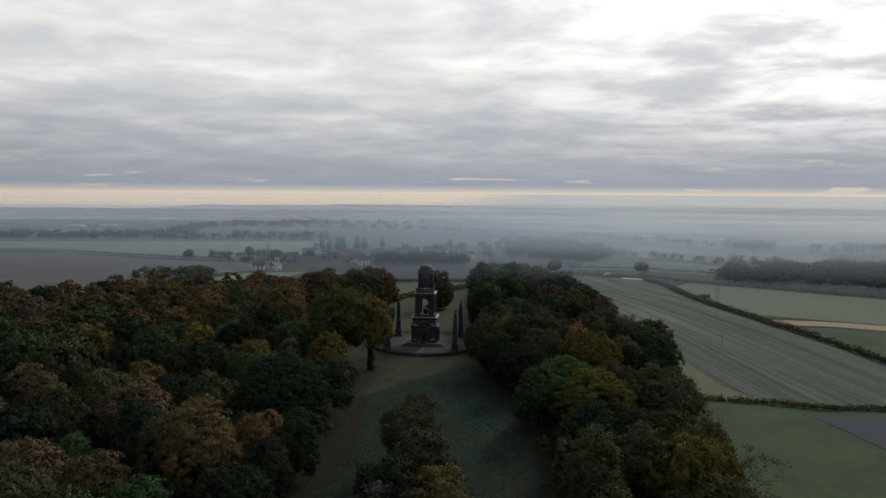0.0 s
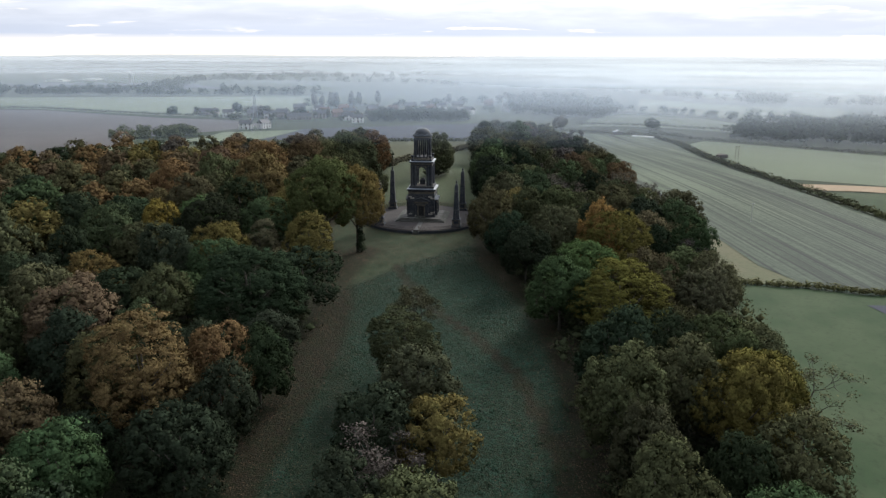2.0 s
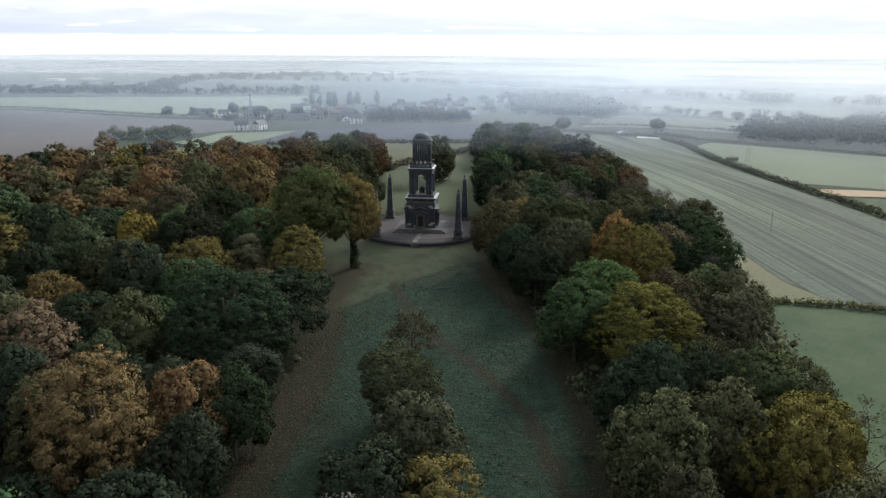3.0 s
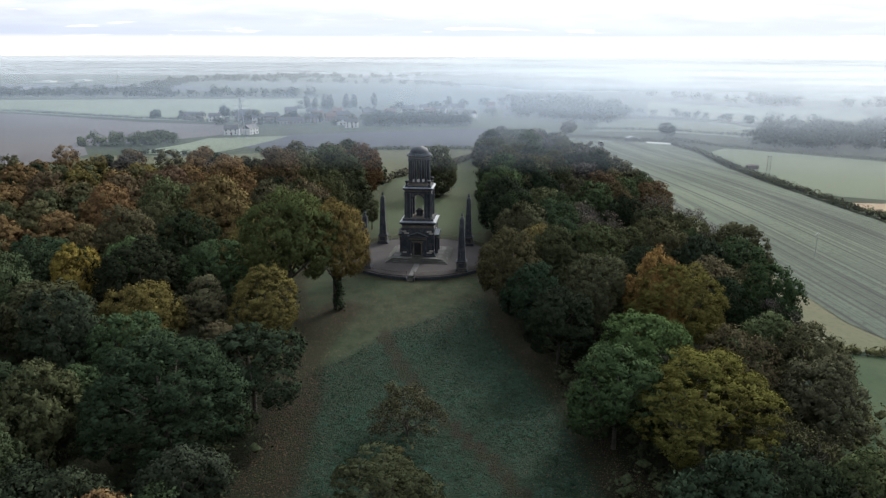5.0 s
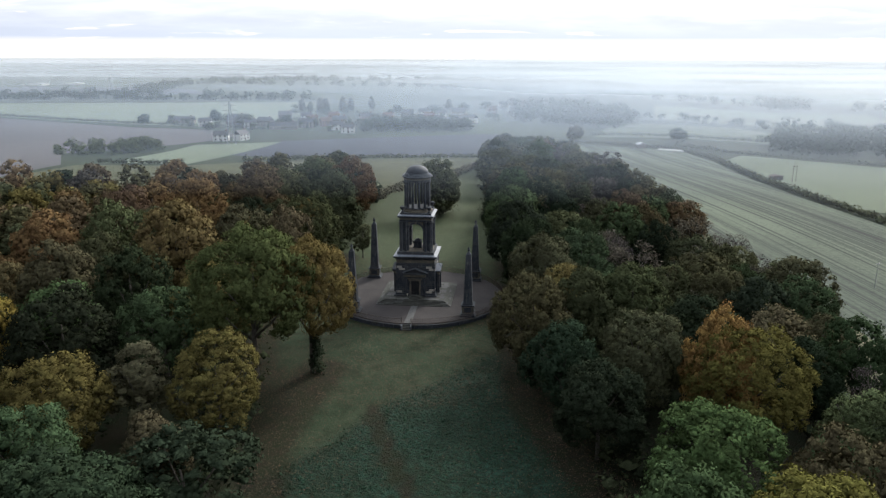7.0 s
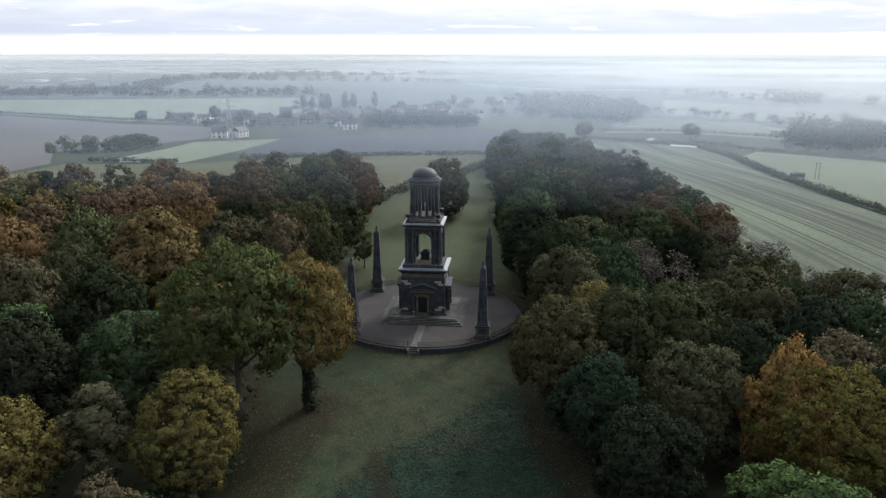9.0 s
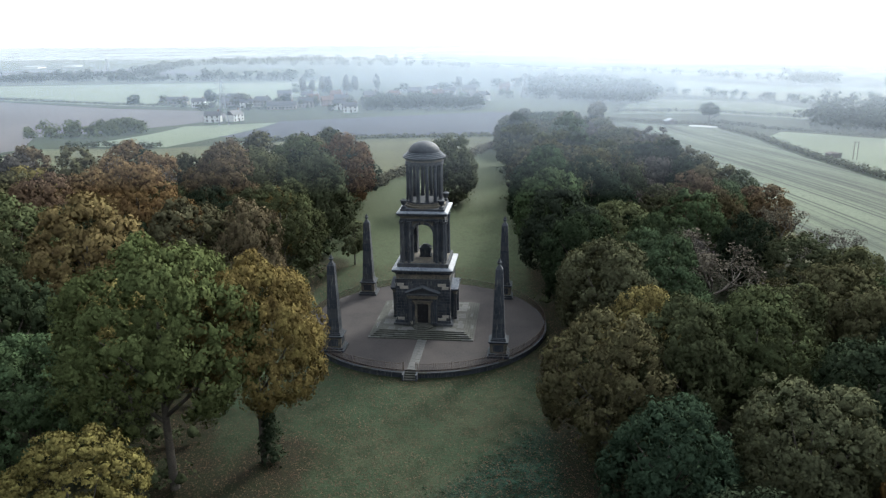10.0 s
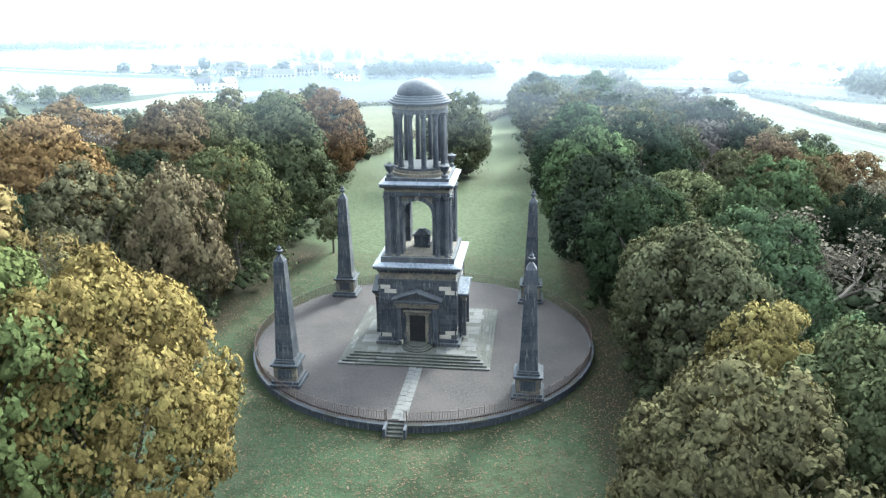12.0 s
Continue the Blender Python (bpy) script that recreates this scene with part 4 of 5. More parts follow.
def leafy(name, puffs, n, size, core=0.42, droop=-0.35, seed=1, squash=0.8, bias=0.2, up=0.0, face=None):
    """Clumps (x, y, z, r), each covered in n small leaf sprays over a leafy heart; face gives the way each clump looks."""
    g = np.random.default_rng(seed)
    P = np.asarray(puffs, dtype=float)
    k = len(P)
    d = g.normal(size=(k, n, 3))
    d /= np.linalg.norm(d, axis=2, keepdims=True)
    if face is None:
        d[..., 2] = np.where(d[..., 2] < droop, -d[..., 2], d[..., 2])
        face = np.tile((0.0, 0.0, 1.0), (k, 1))
    else:
        face = np.asarray(face, dtype=float)
        along_ = np.einsum("kni,ki->kn", d, face)[..., None]
        d = np.where(along_ < -0.25, d - 2 * along_ * face[:, None, :], d)
    stretch = g.uniform(0.85, 1.18, (k, 1, 3)) * np.array([1.0, 1.0, squash])
    rad = P[:, None, 3:4] * g.uniform(0.72, 1.20, (k, n, 1)) * stretch
    pos = (P[:, None, :3] + d * rad).reshape(-1, 3)
    out = np.repeat(face, n, axis=0)
    nor = d.reshape(-1, 3) * 0.9 + out * 0.3 + np.array((0.0, 0.0, up)) + g.normal(scale=0.45, size=(k * n, 3))
    nor /= np.linalg.norm(nor, axis=1, keepdims=True)
    u = np.cross(nor, g.normal(size=nor.shape))
    u /= np.linalg.norm(u, axis=1, keepdims=True) + 1e-9
    v = np.cross(nor, u)
    a = size * g.uniform(0.5, 1.3, (k * n, 1))
    b = a * g.uniform(0.45, 0.8, (k * n, 1))
    fold = nor * a * g.uniform(-0.25, 0.35, (k * n, 1))
    verts = np.stack([pos - u * a, pos - v * b + fold, pos + u * a, pos + v * b + fold], 1).reshape(-1, 3)
    loops = np.arange(len(verts))
    starts = np.arange(0, len(verts), 4)
    # leaves take the light of the clump that they belong to, as a billowing mass does
    away = d.reshape(-1, 3) * 0.8 + out * bias + g.normal(scale=0.22, size=(k * n, 3))
    away = [np.repeat(away, 4, axis=0)]
    cv, cf = [], []
    if core:
        iv, it = OCTA
        cv.append((P[:, None, :3] + iv[None] * P[:, None, 3:4] * stretch * core * g.uniform(0.9, 1.3, (k, len(iv), 1))).reshape(-1, 3))
        cf.append((it[None] + (np.arange(k) * len(iv))[:, None, None]).reshape(-1))
        away.append(np.tile(iv, (k, 1)) + np.repeat(face, len(iv), axis=0) * 0.5)
    if cv:
        cf = np.concatenate(cf)
        starts = np.concatenate([starts, len(loops) + np.arange(0, len(cf), 3)])
        loops = np.concatenate([loops, cf + len(verts)])
        verts = np.concatenate([verts] + cv)
    me = bpy.data.meshes.new(name)
    me.vertices.add(len(verts))
    me.vertices.foreach_set("co", verts.astype(np.float32).ravel())
    me.loops.add(len(loops))
    me.loops.foreach_set("vertex_index", loops.astype(np.int32))
    me.polygons.add(len(starts))
    me.polygons.foreach_set("loop_start", starts.astype(np.int32))
    me.update(calc_edges=True)
    me.materials.append(LEAF)
    away = np.concatenate(away)
    away = away / (np.linalg.norm(away, axis=1, keepdims=True) + 1e-9)
    me.shade_smooth()
    me.normals_split_custom_set_from_vertices(away.astype(np.float32))
    return me


def crown_puffs(g, r, lo, hi, n, small, lobes=14, rag=1.0):
    """A domed crown of billowing lobes set with leafy clumps. Returns clumps and the way each looks."""
    mid, half = lo + (hi - lo) * 0.42, (hi - lo) * 0.58
    tall = half / r
    lean = g.uniform(-0.10, 0.10, 2) * rag
    bulk = []
    for j in range(lobes):
        z = 1 - 1.55 * (j + 0.4) / lobes
        a = j * 2.39996 + g.uniform(-0.5, 0.5)
        w_ = math.sqrt(max(0.0, 1 - z * z))
        d = np.array((w_ * math.cos(a), w_ * math.sin(a), z * (1.0 if z > 0 else 0.8)))
        k = g.uniform(0.58, 0.58 + 0.14 * rag)
        c = np.array((d[0] * r * k + lean[0] * z * half, d[1] * r * k + lean[1] * z * half, mid + d[2] * half * k))
        bulk.append((c, d, r * g.uniform(0.34, 0.46) * (14 / lobes) ** 0.3))
    clumps, looks = [], []
    each = int(n * 1.7 / lobes)
    stretch = np.array((1.0, 1.0, 0.5 + 0.5 * min(tall, 1.4)))
    for j, (c, d, q) in enumerate(bulk):
        for i in range(each):
            e = g.normal(size=3)
            e /= np.linalg.norm(e)
            if np.dot(e, d) < -0.15:
                e -= 2 * np.dot(e, d) * d
            p = c + e * q * stretch * g.uniform(0.86, 1.04)
            if any(m != j and np.linalg.norm((p - c2) / stretch) < q2 * 0.86 for m, (c2, _, q2) in enumerate(bulk)):
                continue
            face = e * 0.8 + d * 0.45
            clumps.append((*p, small * g.uniform(0.6, 1.25)))
            looks.append(face / (np.linalg.norm(face) + 1e-9))
        for i in range(each // 4):
            e = g.normal(size=3)
            e = e / np.linalg.norm(e) + d * 0.4
            clumps.append((*(c + e * q * 0.55), small * 1.4))
            looks.append(d / (np.linalg.norm(d) + 1e-9))
    for i in range(26):
        e = g.normal(size=3)
        e = e / np.linalg.norm(e) * g.uniform(0.05, 0.42)
        clumps.append((e[0] * r, e[1] * r, mid + e[2] * half, small * 1.9))
        looks.append(e / np.linalg.norm(e))
    return clumps, looks


def trunk_mesh(g, h, r, spread, mat=None, thick=0.32):
    bm = bmesh.new()
    fork = h * 0.33
    tube(bm, [Vector((0, 0, -0.6)), Vector((0, 0, 0.3)), Vector((g.uniform(-0.15, 0.15), g.uniform(-0.15, 0.15), fork)), Vector((g.uniform(-0.4, 0.4), g.uniform(-0.4, 0.4), h * 0.72))],
         [thick * 1.5, thick * 1.05, thick * 0.8, thick * 0.28], 8)
    for k in range(6):
        a = k * 1.05 + g.uniform(-0.3, 0.3)
        z0 = fork * g.uniform(0.85, 1.35)
        tip = Vector((math.cos(a) * r * spread, math.sin(a) * r * spread, z0 + h * g.uniform(0.2, 0.38)))
        base = Vector((0, 0, z0))
        tube(bm, [base, base.lerp(tip, 0.5) + Vector((0, 0, -0.25)), tip], [thick * 0.5, thick * 0.33, thick * 0.1], 5)
    return mesh_of(bm, "trunk", mat or BARK, True)


def bare_tree_meshes(seed, h, leaves=13, stem=0.34):
    """Trunk, and a haze of forking twigs with a few last leaves."""
    g = np.random.default_rng(seed)
    bm = bmesh.new()
    tips = []

    def grow(p, d, length, rad, level):
        q = p + d * length * 0.5 + Vector(g.normal(scale=0.06 * length, size=3))
        e = p + d * length
        tube(bm, [p, q, e], [rad, rad * 0.8, rad * 0.58], 5 if level < 2 else 3)
        if level >= (2 if leaves > 20 else 4):
            tips.append(e)
        if level >= 4:
            return
        for _ in range(3 if level else (5 if stem > 0.3 else 8)):
            nd = (d * 0.75 + Vector(g.normal(scale=0.48, size=3)) + Vector((0, 0, 0.12))).normalized()
            grow(e, nd, (length if level or stem > 0.3 else h * 0.40) * g.uniform(0.55, 0.75), rad * 0.58, level + 1)

    grow(Vector((0, 0, -0.5)), Vector((0.03, 0.02, 1)).normalized(), h * stem, 0.26, 0)
    tm = mesh_of(bm, "trunk", BARK, False)
    cm = leafy("crown", [(p.x, p.y, p.z, 0.75) for p in tips], leaves, 0.17, core=0.0, droop=-2.0, seed=seed)
    return tm, cm


def tree_kind(seed, h, r, n, small, leaves, size, lo=0.24, lobes=14, rag=1.0, squash=0.85):
    """Trunk and crown meshes of one tree."""
    g = np.random.default_rng(seed)
    clumps, looks = crown_puffs(g, r, h * lo, h, n, small, lobes, rag)
    return trunk_mesh(g, h, r, 0.6), leafy("crown", clumps, leaves, size, core=0.5, seed=seed, squash=squash, bias=0.8, face=looks)


KINDS = {
    "fine": [tree_kind(11 + s, 15.0, 6.5, 235, 0.76, 36, 0.185, 0.10, 11 + 2 * s, 1.0 + 0.15 * (s % 3)) for s in range(6)],
    "mid": [tree_kind(31 + s, 15.0, 6.5, 150, 0.95, 29, 0.24, 0.10, 10 + 2 * (s % 4), 0.9 + 0.2 * (s % 3)) for s in range(7)],
    "grand": [tree_kind(131 + s, 15.0, 6.5, 420, 0.56, 40, 0.125, 0.10, 24 + 4 * s, 1.1) for s in range(3)],
    "tier": [tree_kind(111 + s, 15.0, 6.5, 330, 0.66, 44, 0.14, 0.12, 26, 1.5, 0.55) for s in range(3)],
    "high": [tree_kind(121 + s, 15.0, 6.5, 380, 0.60, 44, 0.13, 0.30, 22, 1.3) for s in range(2)],
    "tall": [tree_kind(71 + s, 15.0, 3.4, 110, 0.60, 56, 0.17, 0.08, 12, 1.4) for s in range(3)],
    "far": [tree_kind(51 + s, 15.0, 5.0, 50, 1.2, 40, 0.36, 0.06, 8, 0.9) for s in range(3)],
    "bare": [bare_tree_meshes(91 + s, 15.0) for s in range(3)],
    "sparse": [bare_tree_meshes(95, 15.0, 26, 0.12)],
}
WORDS = {DARK_GREEN: "dark green", LIME: "fresh yellowish-green", GREEN: "green", BRIGHT: "bright green", OLIVE: "olive green", YELLOW: "yellow autumn", MUSTARD: "mustard-yellow autumn", FLAME: "bright orange autumn", OCHRE: "ochre autumn",
         ORANGE: "orange autumn", RUST: "rust-brown autumn", BROWN: "brown autumn", TWIG: "nearly leafless purplish", BIRCH: "pale yellowish birch"}
made = []


def tree(x, y, h, r, kind, color, group="", vary=1.0):
    """A tree of height h and crown radius r on the ground at (x, y)."""
    tm, cm = KINDS[kind][int(rng.integers(len(KINDS[kind])))]
    base_r = {"tall": 3.4, "bare": 5.2, "sparse": 6.0, "far": 5.0}.get(kind, 6.5)
    e = thing("tree", pose(x, y, float(land(x, y)) - 0.05, 0, 0, float(rng.uniform(0, 360))) @ Matrix.Diagonal((r / base_r, r / base_r, h / 15.0, 1)),
              "%s broadleaved tree in the wood" % WORDS[color], "tree", group or "trees of the wood")
    t_ob = new("trunk", tm)
    t_ob.parent = e
    c_ob = new("crown", cm)
    c_ob.parent = e
    j = rng.uniform(0.93, 1.08, 3) * (1.0 + (rng.uniform(0.72, 1.42) - 1.0) * vary)
    c_ob.color = (color[0] * j[0], color[1] * j[1], color[2] * j[2], 1)
    made.append((x, y, r))
    return e


KEY_LEFT = [
    (-12.2, -39, 22.5, 7.2, "high", OCHRE), (-19.5, -44.5, 25.5, 9.2, "high", LIME), (-35, -43, 15, 6.4, "fine", GREEN), (-38, -69, 15, 6.6, "fine", OCHRE),
    (-30, -61, 14, 3.8, "tall", BIRCH), (-20.5, -75, 12, 3.1, "tall", BIRCH), (-19, -61, 15.5, 5.8, "tier", OCHRE), (-20.5, -96, 18.5, 11, "grand", DARK_GREEN),
    (-33, -81, 15, 6, "fine", GREEN), (-60, -50, 14.5, 4.6, "mid", YELLOW), (-23.5, -132, 20, 7.6, "tier", ORANGE), (-16, -124, 15, 5.2, "mid", ORANGE)]
KEY_LEFT_B = [
    (-11.5, -134, 14, 5.0, "mid", DARK_GREEN), (-47, -110, 16, 7.5, "mid", RUST), (-40, -121, 15, 6.5, "mid", DARK_GREEN), (-37, -142, 14, 6, "mid", RUST),
    (-25, -151, 14, 6, "mid", GREEN), (-56, -89, 14, 5.4, "mid", OCHRE), (-29, -113, 10, 5.6, "mid", DARK_GREEN), (-36, -99, 14.5, 5.6, "mid", OLIVE),
    (-42, 78, 18, 7.5, "mid", OLIVE), (-29, 42, 20, 7.6, "mid", OLIVE), (-27.5, 17, 18.5, 6.6, "fine", OLIVE), (-38, 2, 18, 6.4, "mid", BROWN)]
KEY_LEFT_C = [
    (-73, 20, 19, 7.28, "mid", RUST), (-58, 24, 20.5, 7.9, "mid", ORANGE), (-75, -9, 19, 7.49, "mid", ORANGE), (-48, -9, 22, 8.53, "mid", ORANGE),
    (-33, -17, 18, 5.62, "bare", BROWN), (-46, -31, 17, 6.24, "mid", DARK_GREEN), (-61, -28, 18, 6.86, "mid", BROWN), (-50, 46, 20, 7.28, "mid", RUST)]
KEY_LEFT_D = [(-13, -108, 11, 5.2, "mid", DARK_GREEN), (-10.5, -121, 13.5, 5.2, "mid", DARK_GREEN), (-11.5, -147, 15, 6.4, "mid", DARK_GREEN), (-31, -128, 15, 6, "mid", BROWN)]
KEY_RIGHT = [
    (23.3, -37, 17, 6.3, "fine", BROWN), (27.3, -49, 14, 5.67, "fine", DARK_GREEN), (25.8, -12, 18, 6.93, "fine", OLIVE), (43, 5, 16, 7.98, "bare", TWIG),
    (50, -34, 15, 6.3, "mid", DARK_GREEN), (52, -53, 18, 8.6, "grand", MUSTARD), (43.5, -72, 15, 7.14, "fine", BRIGHT), (38, -86, 15, 6.09, "mid", GREEN),
    (49, -89, 16.5, 8.82, "tier", MUSTARD), (74, -11, 15, 6.51, "mid", GREEN), (64, -18, 15, 5.88, "mid", DARK_GREEN), (40, -27, 17, 6.72, "fine", OLIVE)]
KEY_RIGHT_B = [
    (57, -8, 16, 6.4, "mid", OLIVE), (28, 44, 19, 7.4, "mid", DARK_GREEN), (20, 62, 18, 6.2, "mid", GREEN),
    (12, 160, 17.5, 6.2, "mid", DARK_GREEN), (39, 79, 17, 6.4, "bare", BROWN), (28, 150, 18.5, 6.6, "mid", GREEN), (45, -127, 16.5, 6, "mid", OLIVE),
    (54, -121, 16.5, 6, "mid", OLIVE), (62, -125, 18, 6.8, "fine", MUSTARD), (48, -149, 15.5, 6, "mid", OLIVE), (46, -110, 15.5, 6, "mid", DARK_GREEN)]
KEY_RIGHT_C = [
    (64, -104, 15, 6, "mid", OLIVE), (71, -126, 13.5, 5.2, "bare", BROWN), (59, -90, 13.5, 5.4, "bare", BROWN), (67, -79, 15, 6, "mid", OLIVE),
    (31.5, -32, 17, 6, "fine", OLIVE), (33.5, -3, 17, 6.4, "fine", GREEN), (31.5, -61, 14, 5.6, "fine", DARK_GREEN), (39, -47, 16, 6.2, "fine", OLIVE), (48.4, -51.8, 18.5, 5.0, "fine", FLAME)]
KEY_RIGHT_D = [(76, -110, 12.5, 7.2, "bare", BROWN), (69, -114, 14, 6.2, "mid", MUSTARD), (72, -97, 12, 5.5, "mid", OLIVE), (55, -106, 14, 5.6, "mid", DARK_GREEN), (66, -136, 15, 6, "mid", OLIVE)]
KEY_RIGHT_E = [(21.2, 20, 17.5, 6.51, "mid", DARK_GREEN), (19.3, 33, 18.5, 6.51, "mid", GREEN), (17.8, 47, 17.5, 6.3, "mid", DARK_GREEN), (23.2, 7, 16.5, 5.67, "fine", DARK_GREEN), (24.7, -3, 14.5, 5.04, "fine", OLIVE)]
KEY_CENTRE = [
    (9.5, -86, 10.0, 4.9, "sparse", OLIVE), (11, -110, 13, 6, "tier", OLIVE), (15.5, -126, 14.2, 6.03, "mid", OLIVE), (11, -137, 13.04, 5.57, "mid", DARK_GREEN),
    (19.5, -137, 11.87, 5.22, "mid", OCHRE), (14, -146, 13.67, 5.8, "bare", TWIG), (18, -156, 13.04, 5.8, "mid", OLIVE), (11, -152, 12.51, 5.22, "mid", DARK_GREEN)]
for rows in (KEY_LEFT, KEY_LEFT_B, KEY_LEFT_C, KEY_LEFT_D, KEY_RIGHT, KEY_RIGHT_B, KEY_RIGHT_C, KEY_RIGHT_D, KEY_RIGHT_E):
    for row in rows:
        tree(*row, vary=0.4)
for row in KEY_CENTRE:
    tree(*row, group="trees on the ride", vary=0.4)
tree(-5.5, 82, 18, 6.6, "mid", OLIVE, "trees behind the monument")
tree(-2.5, 88, 14, 4.2, "mid", OLIVE, "trees behind the monument")
tree(-18, 30, 9.5, 1.9, "tall", OLIVE, "trees behind the monument")

# the ivy-clad stem at the edge of the lawn
ivy = leafy("ivy", [(0.25 * math.cos(k), 0.25 * math.sin(k * 1.7), 0.5 + 0.55 * k, 1.25 - 0.05 * k) for k in range(13)], 90, 0.2, seed=5)
ob = tagged(new("ivy", ivy), "dark green ivy thick round a tree stem", "ivy")
ob.matrix_basis = pose(-11.4, -39, float(land(-11.4, -39)) - 0.2)
ob.color = (*DARK_GREEN, 1)


def fill(poly, space, palette, choose, seed):
    """Fills a wood's outline with trees, uneven in size and spacing, clear of those already there."""
    g = np.random.default_rng(seed)
    xs, ys = [p[0] for p in poly], [p[1] for p in poly]
    for _ in range(9000):
        x, y = float(g.uniform(min(xs), max(xs))), float(g.uniform(min(ys), max(ys)))
        if not inside(x, y, poly):
            continue
        r = float(g.uniform(4.2, 7.4))
        if any((x - a) ** 2 + (y - b) ** 2 < (space * 0.5 * (r + c) / 5.0) ** 2 for a, b, c in made):
            continue
        cols, weights = palette(x, y)
        col = cols[int(g.choice(len(cols), p=weights))]
        kind = choose(x, y)
        if kind == "low":
            made.append((x, y, r))
            canopy.setdefault(col, []).append((x, y, float(g.uniform(12, 17)) + (r - 6) * 0.7 + (2.0 if x < -20 else 0.0), r))
            continue
        if col is TWIG or (col is BROWN and g.random() < 0.35):
            kind = "bare"
        tree(x, y, float(g.uniform(11.5, 16.5)) + (r - 6) * 1.1 + (2.5 if x < -20 and y > -30 else 0.0), r, kind, col)


canopy = {}


def left_palette(x, y):
    if y > -35:
        return (RUST, ORANGE, BROWN, OLIVE, DARK_GREEN, TWIG, OCHRE), (0.20, 0.12, 0.20, 0.18, 0.18, 0.06, 0.06)
    return (DARK_GREEN, GREEN, OLIVE, BROWN, RUST, OCHRE), (0.44, 0.20, 0.20, 0.08, 0.04, 0.04)


def right_palette(x, y):
    if x > 46 or y > 30:
        return (DARK_GREEN, GREEN, OLIVE, BROWN, RUST, TWIG), (0.16, 0.16, 0.30, 0.22, 0.04, 0.12)
    return (DARK_GREEN, GREEN, OLIVE, BROWN, OCHRE, TWIG), (0.34, 0.20, 0.26, 0.10, 0.06, 0.04)


def detail(x, y):
    if y > 82 or x < -76:
        return "low"
    return "fine" if -58 < y < -2 and -32 < x < 42 else "mid"


fill(LEFT_WOOD, 8.5, left_palette, detail, 21)
fill(RIGHT_WOOD, 8.3, right_palette, detail, 22)
# the far side of the woods, where crowns merge
for col, spots in canopy.items():
    g = np.random.default_rng(len(spots))
    clumps, looks = [], []
    for x, y, h, r in spots:
        a, q = crown_puffs(g, r, h * 0.10, h, 62, 1.3, 8)
        looks += q
        z = float(land(x, y))
        clumps += [(x + p[0], y + p[1], z + p[2], p[3]) for p in a]
    ob = tagged(new("woodland", leafy("woodland", clumps, 14, 0.42, core=0.62, seed=len(spots), face=looks)), "%s crowns of the far side of the wood" % WORDS[col], "trees", kind="stuff")
    ob.color = (*col, 1)

# undergrowth along the edges of the woods
def bushes(name, line, step, size, color, label, seed, spread=2.0, n=34, leaf=0.28, sink=0.3):
    """A hedge or a belt of bushes along a line."""
    g = np.random.default_rng(seed)
    puffs = []
    for (ax, ay), (bx, by) in zip(line, line[1:]):
        long = math.hypot(bx - ax, by - ay)
        for i in range(max(1, int(long / step))):
            k = (i + g.random()) / max(1, int(long / step))
            x, y = ax + (bx - ax) * k + g.normal() * spread, ay + (by - ay) * k + g.normal() * spread
            r = size * g.uniform(0.6, 1.35)
            puffs.append((x, y, float(land(x, y)) + r * (1 - sink), r))
    ob = tagged(new(name, leafy(name, puffs, n, leaf, seed=seed)), label, name.replace("_", " "), kind="stuff")
    ob.color = (*color, 1)
    return ob


UNDER = (0.040, 0.048, 0.026)
bushes("undergrowth", [(-10, 79), (-5, 80), (-1, 86)], 0.6, 2.6, OLIVE, "brambles and saplings round two trees", 57, 1.2)
bushes("undergrowth", [(-34, 100), (-28, 60), (-26, 24), (-31, -15), (-27, -34), (-22, -50), (-17, -79), (-14, -98), (-14, -134), (-14, -170)], 0.9, 1.9, UNDER, "low brambles and saplings along the wood's edge", 41)
bushes("undergrowth", [(6, 200), (12, 130), (18, 68), (23, 22), (25, -14), (28, -47), (38, -74), (43, -98), (46, -135), (46, -170)], 0.9, 1.9, UNDER, "low brambles and saplings along the wood's edge", 42)
bushes("undergrowth", [(72, -150), (74, -110), (77, -75), (80, -45), (81, -5), (80, 30), (72, 80), (60, 140)], 1.0, 2.0, (0.06, 0.06, 0.03), "scrub along the outer edge of the wood", 43)
bushes("undergrowth", [(9, -92), (11, -112), (15, -127), (15, -165)], 0.8, 1.4, (0.07, 0.066, 0.03), "brambles under a row of trees", 44, 1.8)
for poly, count, seed in ((LEFT_WOOD, 900, 55), (RIGHT_WOOD, 620, 56)):
    g = np.random.default_rng(seed)
    puffs = []
    while len(puffs) < count:
        x, y = float(g.uniform(-130, 80)), float(g.uniform(-200, 120))
        if inside(x, y, poly):
            r = float(g.uniform(1.2, 2.6))
            puffs.append((x, y, float(land(x, y)) + r * 0.6, r))
    ob = tagged(new("understorey", leafy("understorey", puffs, 20, 0.34, seed=seed)), "dark holly and saplings on the floor of the wood", "undergrowth", kind="stuff")
    ob.color = (0.026, 0.034, 0.020, 1)
bushes("hedge", [(82, -36), (90, -34), (103, -34), (117, -38), (190, -30)], 0.6, 0.95, (0.085, 0.085, 0.04), "clipped brown-green hedge between two fields", 45, 0.35)
bushes("hedge", [(137, 412), (147, 348), (143, 248), (145, 180), (152, 118), (168, 30), (180, -28)], 0.8, 1.7, (0.06, 0.066, 0.035), "overgrown hedge between two fields", 46, 0.7, 22, 0.45)
bushes("hedge", [(138, 432), (174, 397), (218, 388), (270, 380), (420, 355)], 1.0, 1.9, (0.055, 0.062, 0.035), "tall dark hedge across the fields", 47, 0.8, 24, 0.5)
